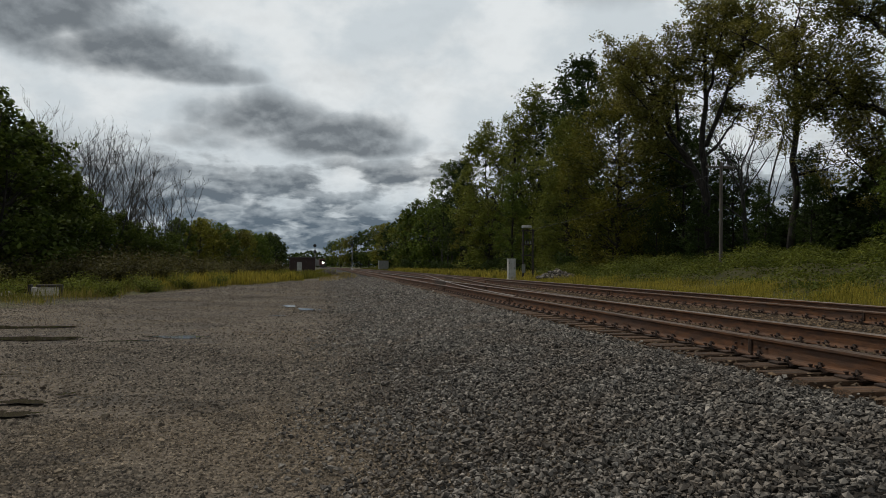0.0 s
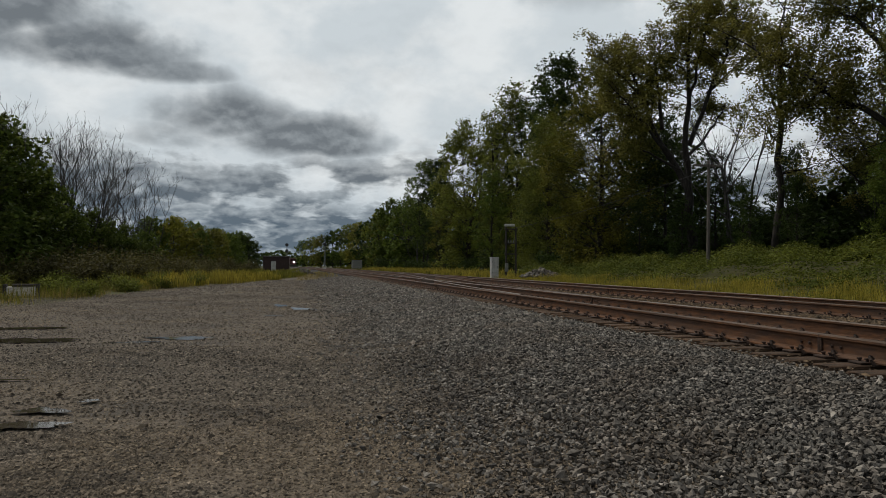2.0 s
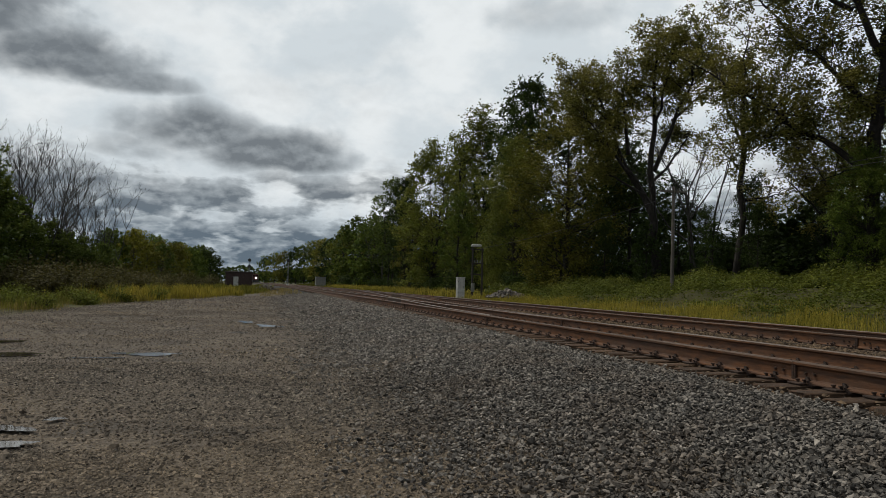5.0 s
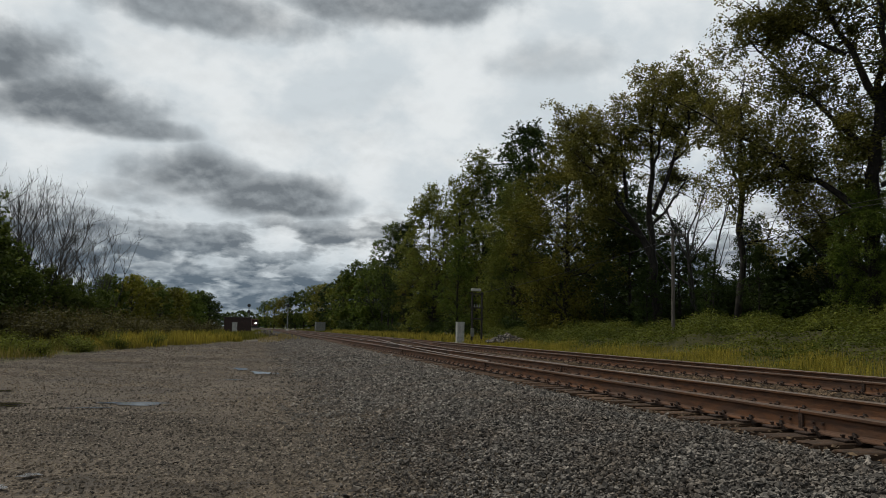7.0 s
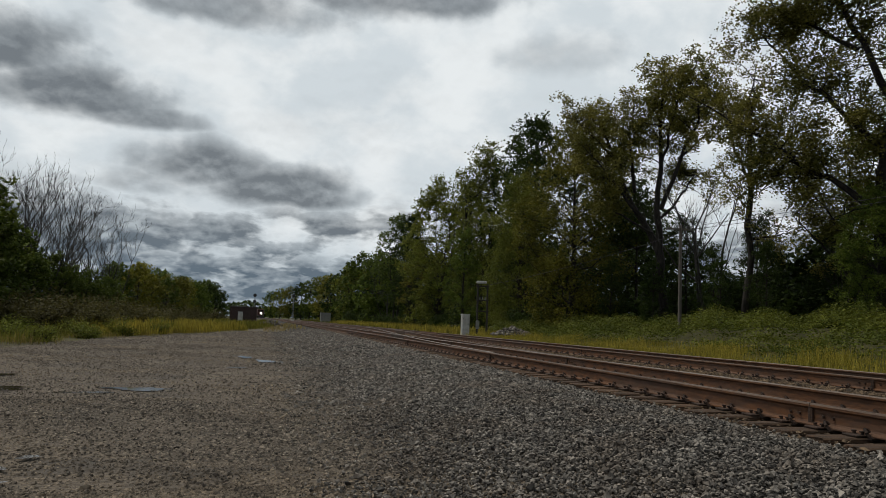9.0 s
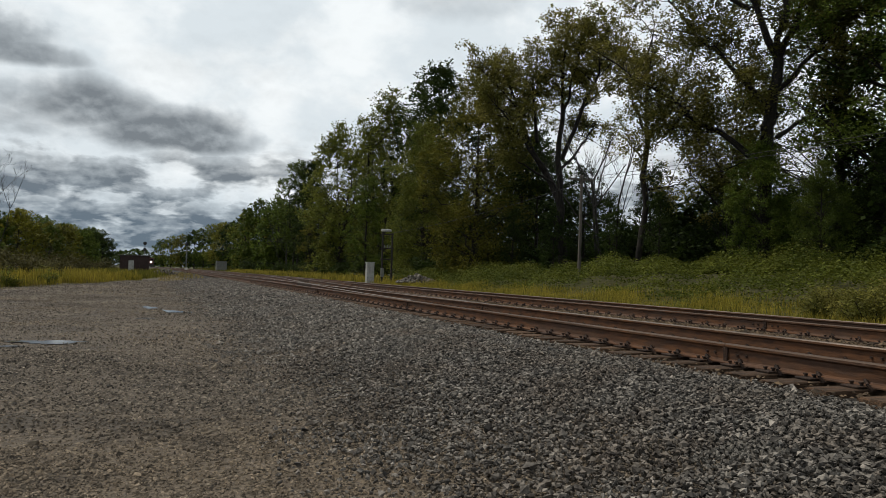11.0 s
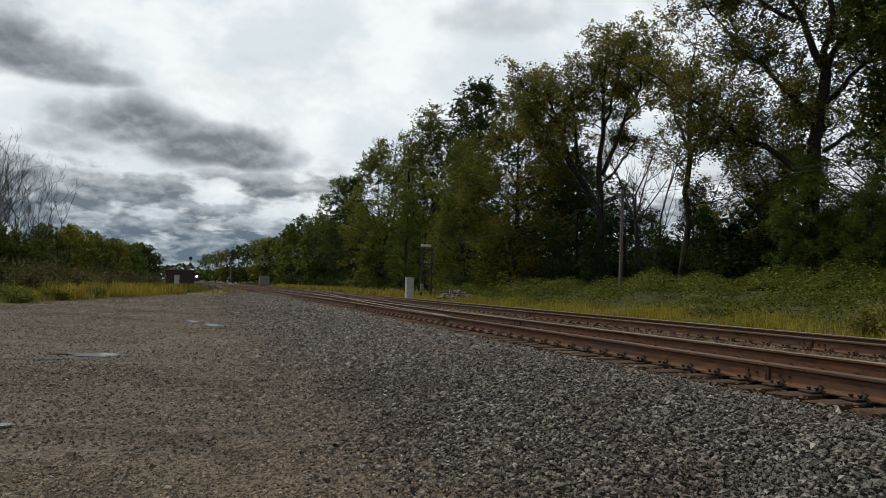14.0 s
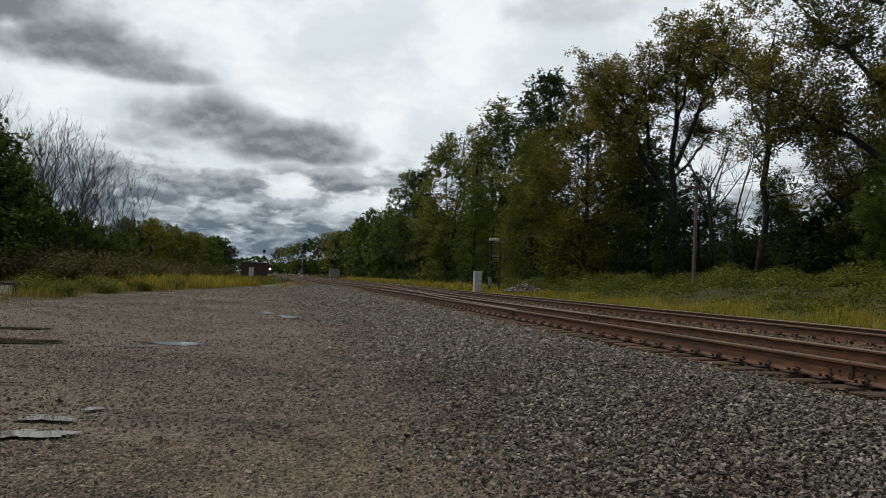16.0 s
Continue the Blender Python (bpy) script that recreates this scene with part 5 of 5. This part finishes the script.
def wire(a, b, sag, label):
    cu = bpy.data.curves.new("overhead_wire", "CURVE")
    cu.dimensions = "3D"
    cu.bevel_depth = 0.011
    cu.bevel_resolution = 0
    s = cu.splines.new("POLY")
    s.points.add(12)
    for k in range(13):
        t = k / 12
        p = Vector(a).lerp(Vector(b), t)
        p.z -= sag * 4 * t * (1 - t)
        s.points[k].co = (*p, 1)
    cu.materials.append(BLACK_STEEL)
    tagged(new("overhead_wire", cu), label, "wire", "overhead wires")


equipment_hut()
signal_mast((-2.35, 208.0, -0.2), 7.5, "tall two-headed railway signal beside the line", (6.9, 5.2))
signal_mast((7.85, 199.0, 0.0), 7.3, "slender railway signal mast with a black head", (6.7,))
cabinet("signal_bungalow", (13.3, 172.0, -0.1), (2.3, 2.2, 2.4), "large grey signal equipment bungalow beside the far track", GREY_PAINT)
cabinet("relay_cabinet", (13.88, 45.0, 0.0), (0.52, 0.5, 1.52), "white metal relay cabinet on a concrete plinth", WHITE_PAINT)
rack_poles()
utility_pole((20.9, 28.1, 0.45), 5.9, "weathered grey wooden line pole standing in vines")
utility_pole((27.5, -6.0, 0.9), 6.6, "weathered grey wooden line pole standing in vines")
for dx, dz in ((-0.45, 0.0), (0.45, 0.0)):
    wire((20.96 + dx, 28.1, 6.1 + dz), (27.5 + dx, -6.0, 7.2 + dz), 0.35, "thin dark overhead wire between the poles")
wire((15.4, 45.0, 3.6), (20.9, 28.1, 5.9), 0.25, "thin dark wire from the rack to the pole")


# ---------------------------------------------------------------- clutter on the lot and the line
def rubble_pile(at, reach, high, n, mat, label, seed):
    rng = np.random.default_rng(seed)
    shapes, f = stone_shapes("ico", 8, rng)
    a, r = rng.uniform(0, 6.28, n), rng.uniform(0, 1, n) ** 0.6
    x, y = r * np.cos(a) * reach, r * np.sin(a) * reach * 0.6
    s = rng.uniform(0.06, 0.15, n)
    v = np.einsum("nij,nkj->nki", turned(rng, n), shapes[rng.integers(0, 8, n)] * s[:, None, None])
    v += np.stack([x, y, high * (1 - r) * rng.uniform(0.5, 1, n)], 1)[:, None, :]
    faces = (f[None] + (np.arange(n) * v.shape[1])[:, None, None]).reshape(-1, 3)
    ob = link_mesh("rubble_pile", v.reshape(-1, 3), faces, mat)
    ob.matrix_world = pose(*at)
    return tagged(ob, label, "rubble", kind="stuff")


rubble_pile((16.3, 41.0, 0.2), 1.5, 0.6, 420, STONE, "low heap of grey stone spoil in the grass", 5)
rubble_pile((-11.6, 24.0, -0.4), 0.4, 0.25, 60, CONCRETE, "small heap of pale broken concrete in the weeds", 6)
rubble_pile((1.0, 96.0, -0.35), 2.4, 0.9, 320, STONE, "bank of grey ballast stone dumped by the line", 7)

beam = thing("timber_block", (-11.1, 25.0, -0.42), "bleached timber block with dark end posts lying in grass", "timber", turn=10)
part("block", box((0.06, 0, 0.05), (1.14, 0.4, 0.42), 0.03), GREY_TIMBER, beam)
for x in (0.0, 1.14):
    part("end_post", box((x - 0.05, -0.03, 0.0), (x + 0.06, 0.43, 0.52), 0.015), DARK_POLE, beam, "dark end post")
part("top_board", box((0.25, -0.04, 0.42), (1.1, 0.44, 0.52), 0.02), DARK_POLE, beam, "dark warped board")
stub = thing("wooden_post", (-8.0, 13.2, -0.5), "short dark broken post at the edge of the lot", "post")
part("post", rod((0, 0, -0.1), (0.03, 0.02, 0.55), 0.10, 0.08, 9), DARK_POLE, stub)
part("clod", box((-0.2, -0.18, -0.04), (0.22, 0.2, 0.1), 0.05), SOIL, stub)

for k, (x, y, length, turn) in enumerate([(2.45, 23.0, 0.55, 40), (3.4, 25.5, 0.35, 60)]):
    old = thing("loose_timber", (x, y, float(ground_z(x, y)) + 0.03), "dark splintered timber lying on the ballast", "timber", "loose timbers on the ballast", turn)
    bm = box((-length / 2, -0.06, -0.05), (length / 2, 0.06, 0.06), 0.02)
    for v in bm.verts:
        v.co.z += 0.04 * math.sin(v.co.x * 5 + k)
    part("timber", bm, DARK_POLE, old)


def locomotive():
    loco = thing("locomotive", (-1.0, 392.0, RAIL_H), "distant dark red locomotive with its headlight on", "locomotive", turn=8)
    part("body", box((-1.45, 1.2, 1.3), (1.45, 20.0, 4.2), 0.12), LOCO_DARK, loco)
    cab = part("cab", box((-1.55, 1.2, 1.3), (1.55, 4.0, 4.55), 0.15), LOCO_RED, loco)
    part("nose", box((-0.8, -1.0, 1.3), (0.8, 1.2, 3.0), 0.15), LOCO_RED, loco)
    for x in (-0.75, 0.75):
        part("window", box((x - 0.5, 1.15, 3.35), (x + 0.5, 1.195, 4.0), 0.01), GLASS, cab)
    part("pilot", box((-1.4, -1.3, 0.25), (1.4, -0.9, 1.3), 0.05), LOCO_DARK, loco)
    part("frame", box((-1.4, -1.0, 0.95), (1.4, 20.0, 1.3), 0.04), LOCO_DARK, loco)
    part("headlight", rod((0, -1.25, 2.5), (0, -1.01, 2.5), 0.42, 0.42, 14), LAMP_GLOW, loco)
    for y in (2.0, 3.9, 5.8, 13.0, 14.9, 16.8):
        for x in (-0.75, 0.75):
            part("wheel", rod((x - 0.07, y, 0.5), (x + 0.07, y, 0.5), 0.5, 0.5, 20), DARK_RUST, loco)


locomotive()

# ---------------------------------------------------------------- single stones nearest the walk
rng_near = np.random.default_rng(31)
near_shapes, near_faces = stone_shapes("octa", 8, rng_near)
near_meshes = []
for shape in near_shapes:
    me = bpy.data.meshes.new("stone")
    me.from_pydata((shape * 0.020).tolist(), [], near_faces.tolist())
    me.materials.append(STONE_PIECE)
    near_meshes.append(me)
shoulder_bed = thing("ballast_shoulder", (0, 0, 0), "grey crushed stones lying loose on the ballast shoulder", "ballast", kind="structure")
for k, (x, y) in enumerate(near_stones[:300]):
    ob = bpy.data.objects.new("stone", near_meshes[k % 8])
    scene.collection.objects.link(ob)
    ob.parent = shoulder_bed
    s = random.Random(k).uniform(0.75, 1.4)
    ob.matrix_local = pose(float(x), float(y), float(ground_z(x, y)) + 0.014 + 0.03 * random.Random(k + 7).random(), *(random.Random(k + 1000).uniform(0, 360) for _ in range(3))) @ Matrix.Diagonal((s, s, s, 1))
